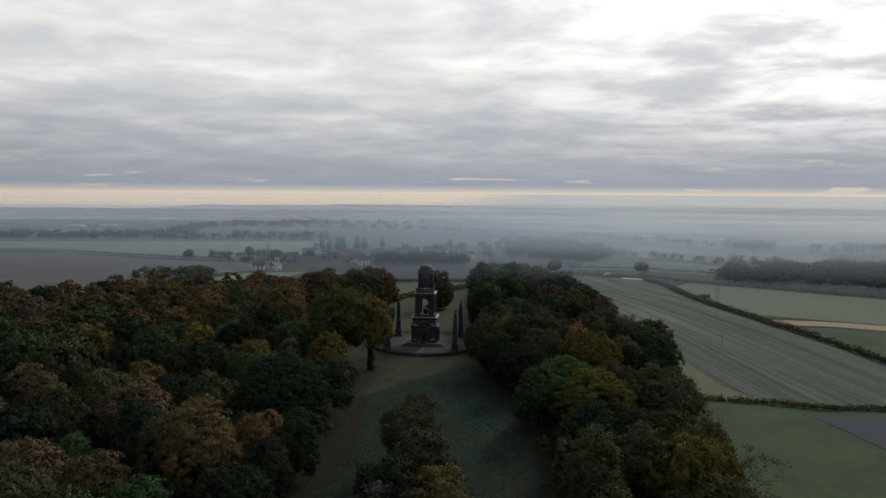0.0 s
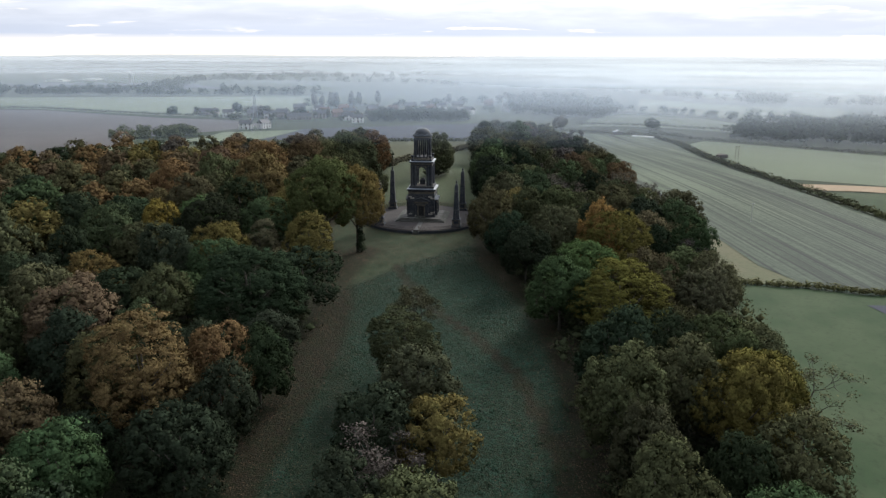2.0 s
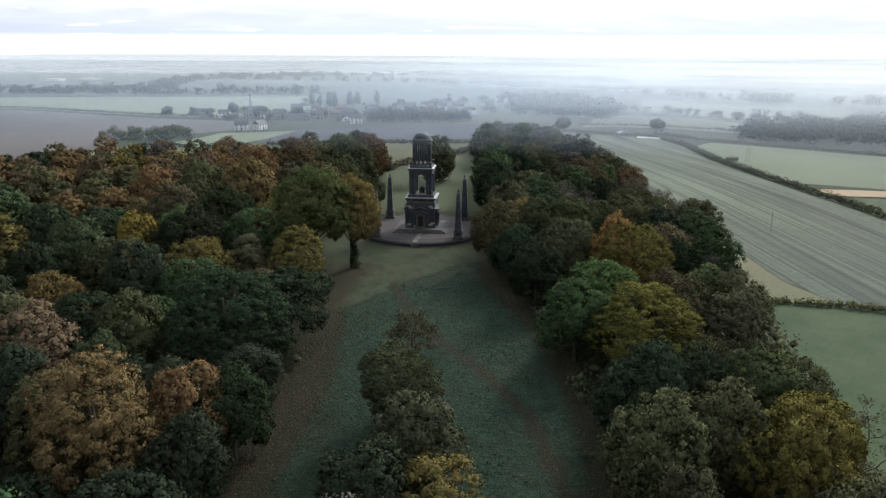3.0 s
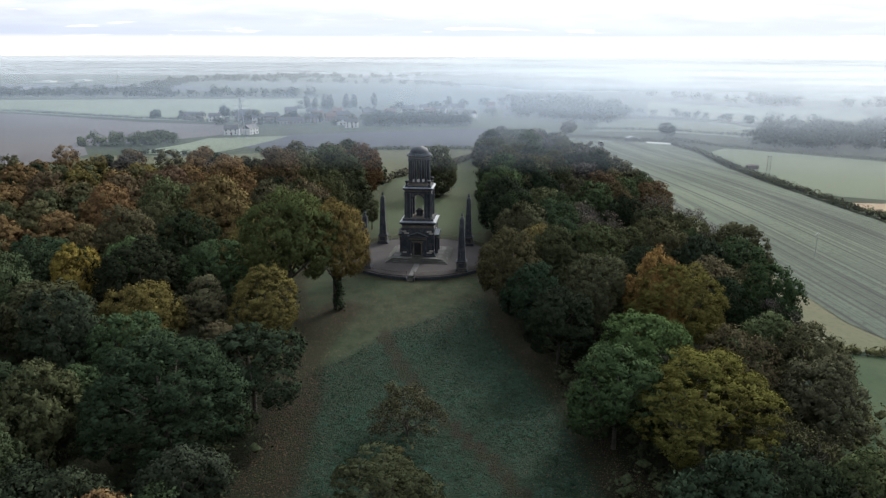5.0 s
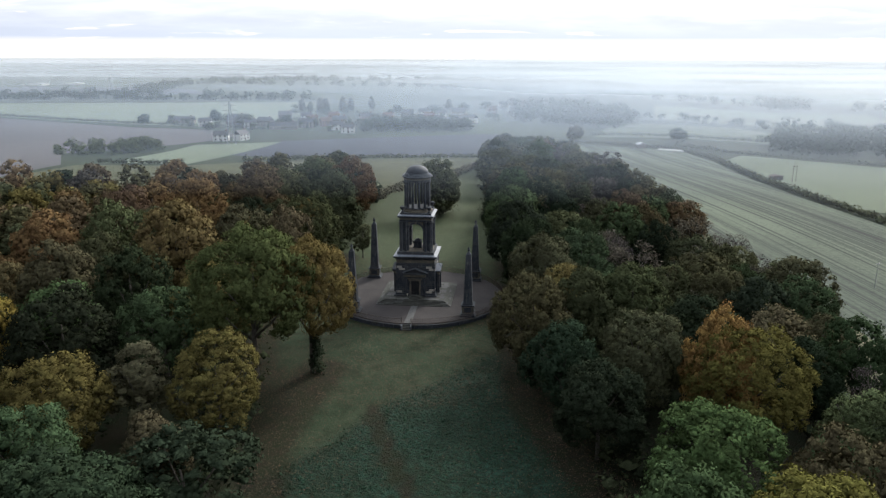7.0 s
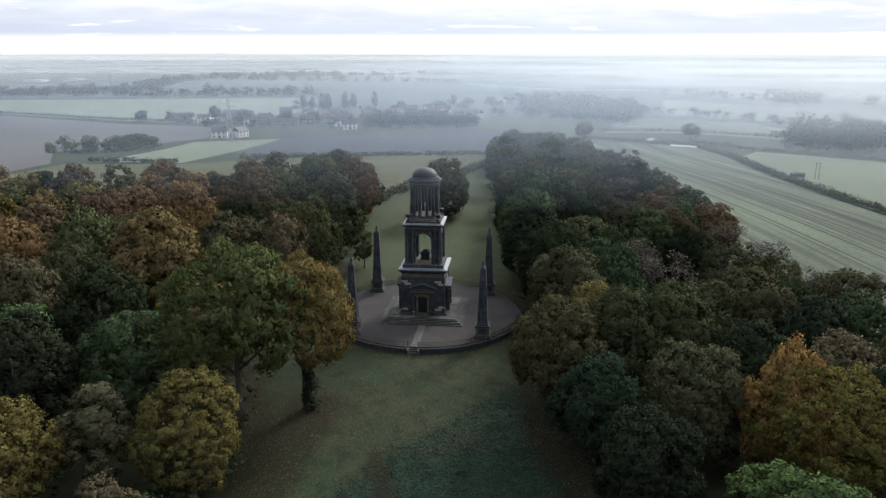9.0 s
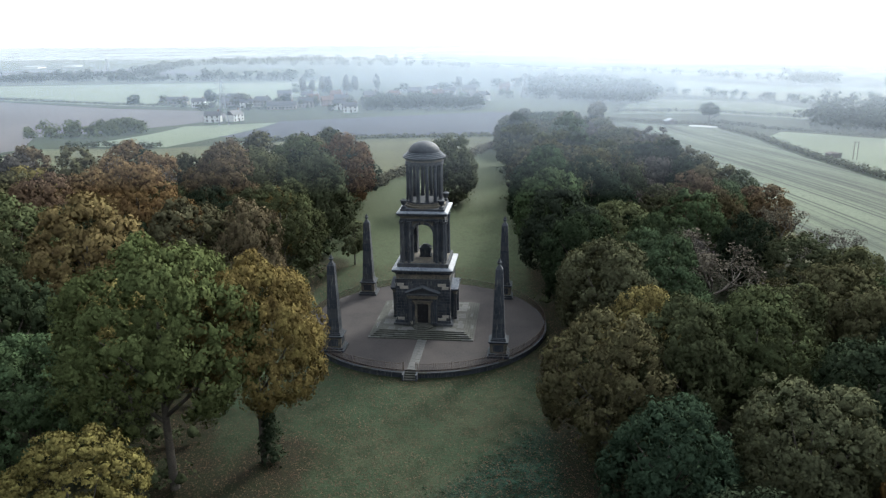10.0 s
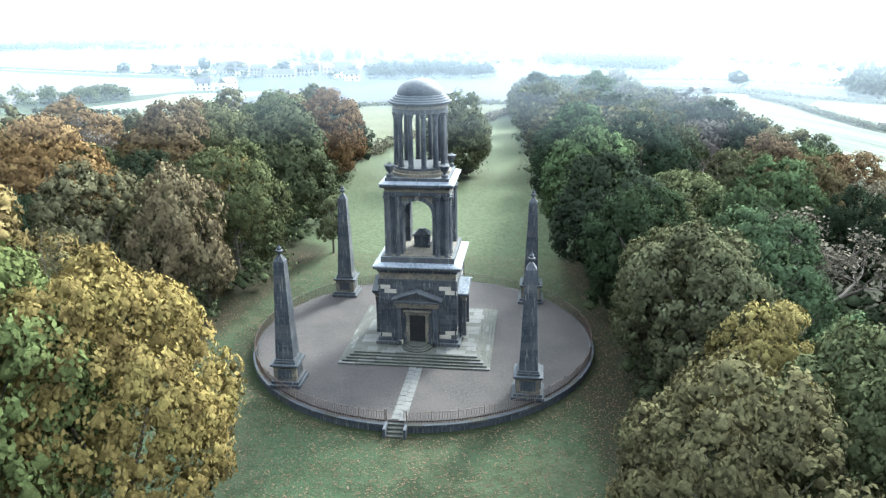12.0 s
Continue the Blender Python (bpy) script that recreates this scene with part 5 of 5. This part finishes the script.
bushes("hedge", [(64, 440), (121, 416), (138, 412)], 0.9, 1.6, (0.06, 0.062, 0.035), "hedge at the end of a crop field", 48, 0.6, 24, 0.5)
bushes("hedge", [(-130, 250), (-101, 272), (-66, 291), (-9, 312), (4, 318)], 0.8, 1.7, (0.075, 0.078, 0.036), "thick hedge behind a stubble field", 49, 0.8, 22, 0.5)
bushes("hedge", [(-30, 100), (-24, 138), (-10, 166), (-2, 226), (2, 250)], 0.7, 1.5, (0.07, 0.066, 0.04), "scrubby hedge along a grass ride", 50, 1.0, 26, 0.4)
bushes("hedge", [(-195, 218), (-170, 222), (-150, 218)], 0.9, 1.5, (0.05, 0.06, 0.035), "dark hedge below a paddock", 51, 0.7, 26, 0.45)
bushes("hedge", [(-1100, 596), (-519, 596), (-344, 534), (-250, 518), (-200, 500)], 1.8, 1.7, (0.05, 0.055, 0.035), "long dark hedge between ploughland and meadow", 52, 0.8, 18, 0.6)
bushes("hedge", [(82, 492), (153, 500), (232, 494), (330, 480)], 1.4, 1.8, (0.055, 0.062, 0.04), "hedge across the valley fields", 53, 0.9, 18, 0.6)
bushes("hedge", [(133, 625), (232, 632), (420, 636)], 1.8, 2.0, (0.055, 0.062, 0.04), "hedge across the valley fields", 54, 0.9, 16, 0.7)


def grove(name, spots, color, label, seed, n=5, height=10.0, leaves=34, leaf=0.8):
    """Trees far off, too many to tell apart, as one mass of clumped crowns."""
    g = np.random.default_rng(seed)
    puffs = []
    for x, y in spots:
        h = height * g.uniform(0.7, 1.25)
        z = float(land(x, y))
        for i in range(n + 2):
            q = g.normal(size=2) * h * 0.24
            r = h * g.uniform(0.20, 0.34)
            puffs.append((x + q[0], y + q[1], z + h * g.uniform(0.28, 0.84) - r * 0.3, r))
        for i in range(2):
            q = g.normal(size=2) * h * 0.25
            puffs.append((x + q[0], y + q[1], z + h * 0.14, h * 0.26))
    ob = tagged(new(name, leafy(name, puffs, leaves, leaf, seed=seed)), label, "trees", kind="stuff")
    ob.color = (*color, 1)
    return ob


def scatter(poly, n, seed):
    g = np.random.default_rng(seed)
    xs, ys = [p[0] for p in poly], [p[1] for p in poly]
    out = []
    while len(out) < n:
        x, y = g.uniform(min(xs), max(xs)), g.uniform(min(ys), max(ys))
        if inside(x, y, poly):
            out.append((float(x), float(y)))
    return out


def along(line, step, wide, seed):
    g = np.random.default_rng(seed)
    out = []
    for (ax, ay), (bx, by) in zip(line, line[1:]):
        n = max(1, int(math.hypot(bx - ax, by - ay) / step))
        for i in range(n):
            k = (i + g.random()) / n
            out.append((float(ax + (bx - ax) * k + g.normal() * wide), float(ay + (by - ay) * k + g.normal() * wide)))
    return out


FAR_GREEN = (0.045, 0.058, 0.036)
grove("copse", scatter([(-262, 268), (-222, 280), (-218, 345), (-245, 352)], 26, 1), (0.07, 0.085, 0.04), "rounded copse beside ploughland", 61, 6, 8.5, 60, 0.5)
grove("wood", scatter([(207, 418), (300, 436), (520, 440), (560, 620), (330, 600), (235, 520)], 180, 2), FAR_GREEN, "dense dark wood in the valley fields", 62, 4, 19, 15, 1.6)
grove("wood", scatter([(20, 600), (64, 572), (104, 556), (140, 620), (120, 700), (60, 720), (10, 690)], 70, 3), FAR_GREEN, "dark wood on the edge of the village", 63, 4, 17, 22, 1.3)
grove("wood", scatter([(-118, 490), (-34, 494), (-20, 530), (-60, 545), (-115, 530)], 46, 4), FAR_GREEN, "block of dark trees below the village", 64, 5, 11, 40, 0.7)
grove("wood_belt", along([(-1300, 880), (-700, 840), (-377, 865), (-260, 870)], 7, 14, 5), FAR_GREEN, "long dark belt of woodland", 65, 3, 14, 13, 1.7)
grove("village_trees", along([(-290, 545), (-200, 525), (-120, 530), (-60, 600), (10, 640)], 8, 22, 6), (0.06, 0.066, 0.04), "garden trees among the village houses", 66, 5, 8, 34, 0.7)
grove("village_trees", along([(-230, 700), (-100, 680), (0, 760), (60, 840), (120, 760)], 11, 24, 7), FAR_GREEN, "trees behind the village", 67, 4, 10, 28, 0.9)
grove("ridge_trees", along([(-1700, 800), (-695, 840), (-560, 980), (-640, 1300), (-582, 1450), (-503, 1562), (-263, 1577), (-67, 1558), (165, 1544), (221, 1400)], 7, 12, 8), FAR_GREEN, "trees along a far ridge", 68, 4, 12, 20, 1.3)
grove("far_trees", along([(420, 1760), (577, 1770), (760, 1800), (1300, 1900)], 12, 18, 9), FAR_GREEN, "far line of trees in the haze", 69, 3, 20, 10, 2.4)
grove("far_trees", scatter([(360, 930), (410, 930), (420, 1010), (370, 1000)], 18, 10), FAR_GREEN, "clump of trees in the haze", 70, 4, 17, 22, 1.4)
grove("far_trees", along([(470, 940), (560, 960), (900, 930)], 8, 14, 11), FAR_GREEN, "belt of trees in the haze", 71, 4, 15, 18, 1.5)
grove("far_trees", along([(-600, 1350), (-200, 1300), (100, 1100), (420, 1000)], 12, 20, 12), FAR_GREEN, "far hedgerow trees in the haze", 72, 3, 11, 14, 1.6)
grove("far_trees", along([(-2200, 2700), (-400, 2600), (900, 2500), (2600, 2400)], 22, 40, 13), FAR_GREEN, "last line of trees before the horizon", 73, 3, 10, 8, 2.6)
grove("far_trees", along([(140, 668), (300, 650), (460, 700)], 9, 7, 14), FAR_GREEN, "hedgerow trees in the valley", 74, 4, 8, 20, 1.0)


def far_tree(x, y, h, r, color, label, kind="far"):
    ob = tree(x, y, h, r, kind, color, "lone trees in the fields")
    ob["label"] = label
    return ob


for x, y, h, r, c in ((-329, 530, 10, 5, DARK_GREEN), (64, 444, 13, 6, BROWN), (145, 461, 11, 6, DARK_GREEN), (-267, 549, 13, 5, DARK_GREEN), (-227, 520, 12, 7, OLIVE),
                      (-168, 528, 10, 5, OLIVE), (-192, 530, 11, 5, DARK_GREEN)):
    far_tree(x, y, h, r, c, "lone round tree standing in the fields")
for x, y, h in ((-213, 654, 17), (-204, 655, 15), (-193, 657, 19), (-187, 657, 18), (-173, 674, 19), (-164, 675, 18), (-146, 701, 18), (-60, 720, 14)):
    far_tree(x, y, h, 3.2, BROWN, "tall slim poplar behind the village")


# ---------------------------------------------------------------- village, farm and masts
def house(wd, dp, h, wall_m, roof_m, label):
    """A gabled house with roof, chimney, door and windows."""
    e = thing("house", pose(0, 0, 0), label, "house", "houses of the village")
    part("wall", box(bmesh.new(), 0, 0, -1.0, wd, dp, h + 1.0), wall_m, e)
    bm = bmesh.new()
    rise = dp * 0.42
    o = 0.35
    prof = [(-dp / 2 - o, h - 0.25), (0, h + rise), (dp / 2 + o, h - 0.25)]
    a = [bm.verts.new((-wd / 2 - o, y, z)) for y, z in prof]
    b = [bm.verts.new((wd / 2 + o, y, z)) for y, z in prof]
    bm.faces.new(a)
    bm.faces.new(b[::-1])
    for i in range(3):
        j = (i + 1) % 3
        bm.faces.new((a[j], a[i], b[i], b[j]))
    bmesh.ops.recalc_face_normals(bm, faces=bm.faces[:])
    roof = part("roof", bm, roof_m, e)
    part("chimney", box(bmesh.new(), wd * 0.36, 0, h + rise * 0.5, 0.9, 0.7, rise * 0.5 + 1.1), BRICK_WALL, roof)
    for i in range(max(2, int(wd / 3))):
        n = max(2, int(wd / 3))
        x = -wd / 2 + wd * (i + 0.5) / n
        for z in ([1.0] if h < 4 else [0.9, 3.4]):
            part("window", box(bmesh.new(), x, -dp / 2 - 0.02, z, 1.2, 0.1, 1.2), PANE, e)
    part("door", box(bmesh.new(), 0.6, -dp / 2 - 0.03, 0, 0.95, 0.1, 2.05), TIMBER, e)
    return e


HOUSES = [house(11, 7, 5, RENDERED, ROOF_SLATE, "white-rendered house with a slate roof"), house(13, 8, 5.2, HOUSE_STONE, ROOF_SLATE, "stone house with a slate roof"),
          house(10, 7.5, 5, BRICK_WALL, ROOF_TILE, "brick house with a tiled roof"), house(24, 8, 3.4, HOUSE_STONE, ROOF_SLATE, "long low stone farm range")]
SITES = [(-267, 524, 12, 0), (-209, 416, 8, 0), (-196, 424, 70, 0), (-222, 517, 20, 0), (-213, 532, -10, 1), (-188, 507, 15, 3), (-172, 524, 5, 1), (-158, 540, 30, 2),
         (-139, 508, -8, 0), (-125, 486, 10, 0), (-148, 552, 0, 1), (-176, 560, 12, 2), (-34, 580, 40, 0), (-26, 590, -40, 0), (-61, 639, 5, 0), (-96, 635, 10, 1),
         (-81, 658, -12, 0), (1, 782, 10, 0), (32, 806, 30, 1), (-110, 600, 0, 2), (-130, 590, 25, 1)]
SITES_B = [(-240, 540, 0, 3), (-300, 548, 10, 3), (-250, 562, -10, 1), (-45, 665, 12, 1), (-70, 610, -20, 2), (22, 770, -20, 0), (-10, 700, 10, 2), (-190, 590, 8, 0), (-215, 600, 15, 1), (-165, 600, -5, 2)]
used = set()
for x, y, turn, k in SITES + SITES_B:
    m = pose(x, y, float(land(x, y)), 0, 0, turn)
    if k not in used:
        used.add(k)
        HOUSES[k].matrix_basis = m
    else:
        copy_thing(HOUSES[k], m)


def strut(bm, a, b, r):
    return tube(bm, [Vector(a), Vector(b)], [r, r], 4)


def pylon(x, y, h):
    """A lattice power mast with three pairs of arms."""
    e = thing("pylon", pose(x, y, float(land(x, y)), 0, 0, 25), "grey lattice steel electricity pylon", "pylon")

    def half(z):
        return 2.9 * (1 - z / h) ** 1.3 + 0.45

    levels = [h * k / 9 for k in range(10)]
    for sx in (-1, 1):
        for sy in (-1, 1):
            bm = bmesh.new()
            for z0, z1 in zip(levels, levels[1:]):
                strut(bm, (sx * half(z0), sy * half(z0), z0), (sx * half(z1), sy * half(z1), z1), 0.22)
            part("leg", bm, STEEL, e)
    for z0, z1 in zip(levels, levels[1:]):
        bm = bmesh.new()
        a, b = half(z0), half(z1)
        for s in (-1, 1):
            strut(bm, (-a, s * a, z0), (b, s * b, z1), 0.09)
            strut(bm, (a, s * a, z0), (-b, s * b, z1), 0.09)
            strut(bm, (s * a, -a, z0), (s * b, b, z1), 0.09)
            strut(bm, (s * a, a, z0), (s * b, -b, z1), 0.09)
        part("bracing", bm, STEEL, e)
    for z, w_ in ((h * 0.66, 5.0), (h * 0.79, 6.0), (h * 0.91, 4.4)):
        bm = bmesh.new()
        for s in (-1, 1):
            strut(bm, (0, s * 0.5, z + 1.0), (w_, 0, z), 0.1)
            strut(bm, (0, s * 0.5, z + 1.0), (-w_, 0, z), 0.1)
            strut(bm, (0, s * 0.5, z - 0.2), (w_, 0, z), 0.1)
            strut(bm, (0, s * 0.5, z - 0.2), (-w_, 0, z), 0.1)
        part("arm", bm, STEEL, e)
    return e


pylon(-193, 396, 31)
pylon(-636, 1030, 24)
pylon(12, 620, 22)


def pole(x, y):
    e = thing("power_pole", pose(x, y, float(land(x, y)), 0, 0, 10), "grey timber twin power pole beside a hedge", "pole", "power poles")
    for sx in (-0.9, 0.9):
        part("stem", frustum(bmesh.new(), sx, 0, -0.5, 0.16, 0.11, 9.0, 8), TIMBER, e)
    part("crossarm", box(bmesh.new(), 0, 0, 7.9, 3.2, 0.16, 0.18), TIMBER, e)
    return e


pole(161, 248)


def line_pole(x, y):
    e = thing("power_pole", pose(x, y, float(land(x, y)), 0, 0, 30), "slim pale grey power pole in a crop field", "pole", "power poles")
    part("stem", frustum(bmesh.new(), 0, 0, -0.5, 0.085, 0.06, 7.5, 8), STEEL, e)
    part("crossarm", box(bmesh.new(), 0, 0, 6.6, 1.6, 0.09, 0.10), STEEL, e)
    return e


line_pole(111, 42)

barn = thing("shed", pose(110, 417, float(land(110, 417)), 0, 0, 12), "small field shelter with a pale roof", "shed")
part("wall", box(bmesh.new(), 0, 0, -0.5, 7, 5, 3.0), TIMBER, barn)
part("roof", gable(bmesh.new(), 4.0, -2.9, 2.9, 2.4, 1.5, 0.15), STEEL, barn)
barn = thing("tunnel_cover", pose(129, 404, float(land(129, 404)), 0, 0, -22), "long low white sheeted heap", "heap")
bm = bmesh.new()
for k in range(17):
    a0, a1 = math.pi * k / 17, math.pi * (k + 1) / 17
    vs = [bm.verts.new((x, 1.6 * math.cos(a), 1.1 * math.sin(a) - 0.1)) for x in (-9, 9) for a in (a0, a1)]
    bm.faces.new((vs[0], vs[2], vs[3], vs[1]))
part("sheet", bm, RENDERED, barn)
barn = thing("trough_shed", pose(154, 254, float(land(154, 254)), 0, 0, 20), "dark low field shed by a hedge", "shed")
part("wall", box(bmesh.new(), 0, 0, -0.5, 6, 3.5, 2.6), TIMBER, barn)
part("roof", gable(bmesh.new(), 3.3, -2.0, 2.0, 2.0, 0.7, 0.12), TIMBER, barn)
for x, y, wd in ((640, 1730, 90), (800, 1760, 60), (-900, 1240, 34), (-860, 1300, 26), (760, 1500, 80)):
    barn = thing("warehouse", pose(x, y, float(land(x, y))), "long pale industrial building far across the valley", "building")
    part("wall", box(bmesh.new(), 0, 0, -1, wd, 25, 1 + wd * 0.09), RENDERED, barn)
    part("roof", gable(bmesh.new(), wd / 2 + 0.5, -13, 13, wd * 0.09 - 0.1, wd * 0.025, 0.3), STEEL, barn)

# ---------------------------------------------------------------- morning mist over the valley, doubling as distance haze
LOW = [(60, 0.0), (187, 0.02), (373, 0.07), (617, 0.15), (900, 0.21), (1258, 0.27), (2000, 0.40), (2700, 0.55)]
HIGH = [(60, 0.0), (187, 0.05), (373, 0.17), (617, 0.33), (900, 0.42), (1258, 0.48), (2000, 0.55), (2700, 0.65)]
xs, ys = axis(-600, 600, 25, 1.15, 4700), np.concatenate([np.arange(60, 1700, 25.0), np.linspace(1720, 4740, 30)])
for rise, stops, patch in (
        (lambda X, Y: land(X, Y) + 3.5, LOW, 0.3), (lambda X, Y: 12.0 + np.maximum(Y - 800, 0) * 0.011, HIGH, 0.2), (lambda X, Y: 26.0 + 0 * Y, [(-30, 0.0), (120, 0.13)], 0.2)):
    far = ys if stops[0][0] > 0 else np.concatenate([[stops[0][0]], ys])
    me, _, _ = grid_mesh("mist", xs, far, rise, mist_haze_material("mist", stops, patch))
    tagged(new("mist_layer", me), "thin pale valley mist sheet that also paints distance haze", "mist", kind="stuff")

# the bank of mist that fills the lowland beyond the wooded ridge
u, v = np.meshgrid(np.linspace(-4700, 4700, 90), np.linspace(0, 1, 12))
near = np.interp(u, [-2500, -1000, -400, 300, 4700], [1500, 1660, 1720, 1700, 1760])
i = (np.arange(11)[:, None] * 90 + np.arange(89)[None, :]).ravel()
me = raw_mesh("mist", np.stack([u, near + (4740 - near) * v ** 2, np.full_like(u, -31.0) - 5 * (1 - np.minimum(v * 8, 1))], -1).reshape(-1, 3), np.stack([i, i + 1, i + 91, i + 90], 1), mist_haze_material("mist_bank", [(60, 0.72), (5000, 0.92)], 0.25))
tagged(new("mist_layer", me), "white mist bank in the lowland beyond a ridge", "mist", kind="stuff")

# the last low hills on the horizon, distance haze painted as a glow
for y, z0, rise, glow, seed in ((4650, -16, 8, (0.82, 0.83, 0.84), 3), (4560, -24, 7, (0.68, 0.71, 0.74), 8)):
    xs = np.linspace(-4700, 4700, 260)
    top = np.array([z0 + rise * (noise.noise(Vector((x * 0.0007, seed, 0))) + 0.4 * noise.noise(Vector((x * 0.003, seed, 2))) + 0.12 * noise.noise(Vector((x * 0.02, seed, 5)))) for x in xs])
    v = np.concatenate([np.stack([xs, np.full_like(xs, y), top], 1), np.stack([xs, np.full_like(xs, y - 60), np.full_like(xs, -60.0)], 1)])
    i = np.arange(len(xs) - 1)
    m, t = material("hazy_glow_hills")
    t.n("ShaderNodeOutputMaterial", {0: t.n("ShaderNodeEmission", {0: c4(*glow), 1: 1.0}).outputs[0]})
    tagged(new("backdrop", raw_mesh("backdrop", v, np.stack([i, i + 1, i + 1 + len(xs), i + len(xs)], 1), m)), "low hills on the horizon, glowing pale for haze", "hills", kind="structure")


# ---------------------------------------------------------------- on the grass
def lawn_spots(n, seed, where):
    """Places on the ride, kept where the rule holds."""
    g = np.random.default_rng(seed)
    x, y = g.uniform(-28, 44, n), g.uniform(-150, 30, n)
    keep = where(x, y, g.random(n)) & (np.hypot(x, y) > 18.6)
    return x[keep], y[keep], g


def tussocky(x, y, k):
    rim_ = np.minimum(to_edge(x, y, LEFT_RIM), to_edge(x, y, RIGHT_RIM))
    track = to_edge(x, y, [(0, -50), (1, -54), (5, -64), (11, -77), (22, -92), (30, -106), (36, -130)])
    patch = np.array([noise.noise(Vector((a * 0.12, b * 0.12, 3.3))) for a, b in zip(x, y)])
    open_ = ~inside(x, y, LEFT_WOOD) & ~inside(x, y, RIGHT_WOOD)
    line = np.interp(x, [-14, -10, -4, 2, 10, 17], [-72, -67, -59, -47, -37, -27])
    return open_ & (k < (line - y) / 9.0 + 0.2) & (rim_ > 3.5) & (track > 1.4) & (k < 0.62 + 0.5 * patch)


x, y, g = lawn_spots(26000, 81, tussocky)
puffs = [(a, b, float(land(a, b)) + 0.06, r) for a, b, r in zip(x, y, g.uniform(0.14, 0.36, len(x)))]
ob = tagged(new("grass_tussocks", leafy("grass_tussocks", puffs, 7, 0.10, core=0.0, droop=0.0, seed=82, up=1.6)), "rough blue-green tussocks of wet grass", "grass", kind="stuff")
ob.color = (0.020, 0.042, 0.027, 1)


def littered(x, y, k):
    rim_ = np.minimum(to_edge(x, y, LEFT_RIM), to_edge(x, y, RIGHT_RIM))
    near = np.exp(-rim_ / 7.0) + 0.6 * np.exp(-np.hypot(x + 11, y + 42) / 9.0) + 0.9 * (np.hypot(x, y) < 50)
    return ~inside(x, y, LEFT_WOOD) & ~inside(x, y, RIGHT_WOOD) & (k < near)


x, y, g = lawn_spots(170000, 83, littered)
n = len(x)
a, sz = g.uniform(0, 6.28, n), g.uniform(0.04, 0.12, n)
c, q = np.stack([x, y, land(x, y) + 0.05], 1), np.stack([np.cos(a), np.sin(a), g.uniform(-0.3, 0.3, n)], 1)
p = np.stack([-np.sin(a), np.cos(a), g.uniform(-0.3, 0.3, n)], 1)
sz = sz[:, None]
v = np.stack([c - q * sz, c - p * sz * 0.6, c + q * sz, c + p * sz * 0.6], 1).reshape(-1, 3)
ob = tagged(new("fallen_leaves", raw_mesh("fallen_leaves", v, np.arange(4 * n).reshape(-1, 4), LEAF)), "brown and rusty fallen leaves scattered over the grass", "leaves", kind="stuff")
ob.color = (0.088, 0.060, 0.043, 1)
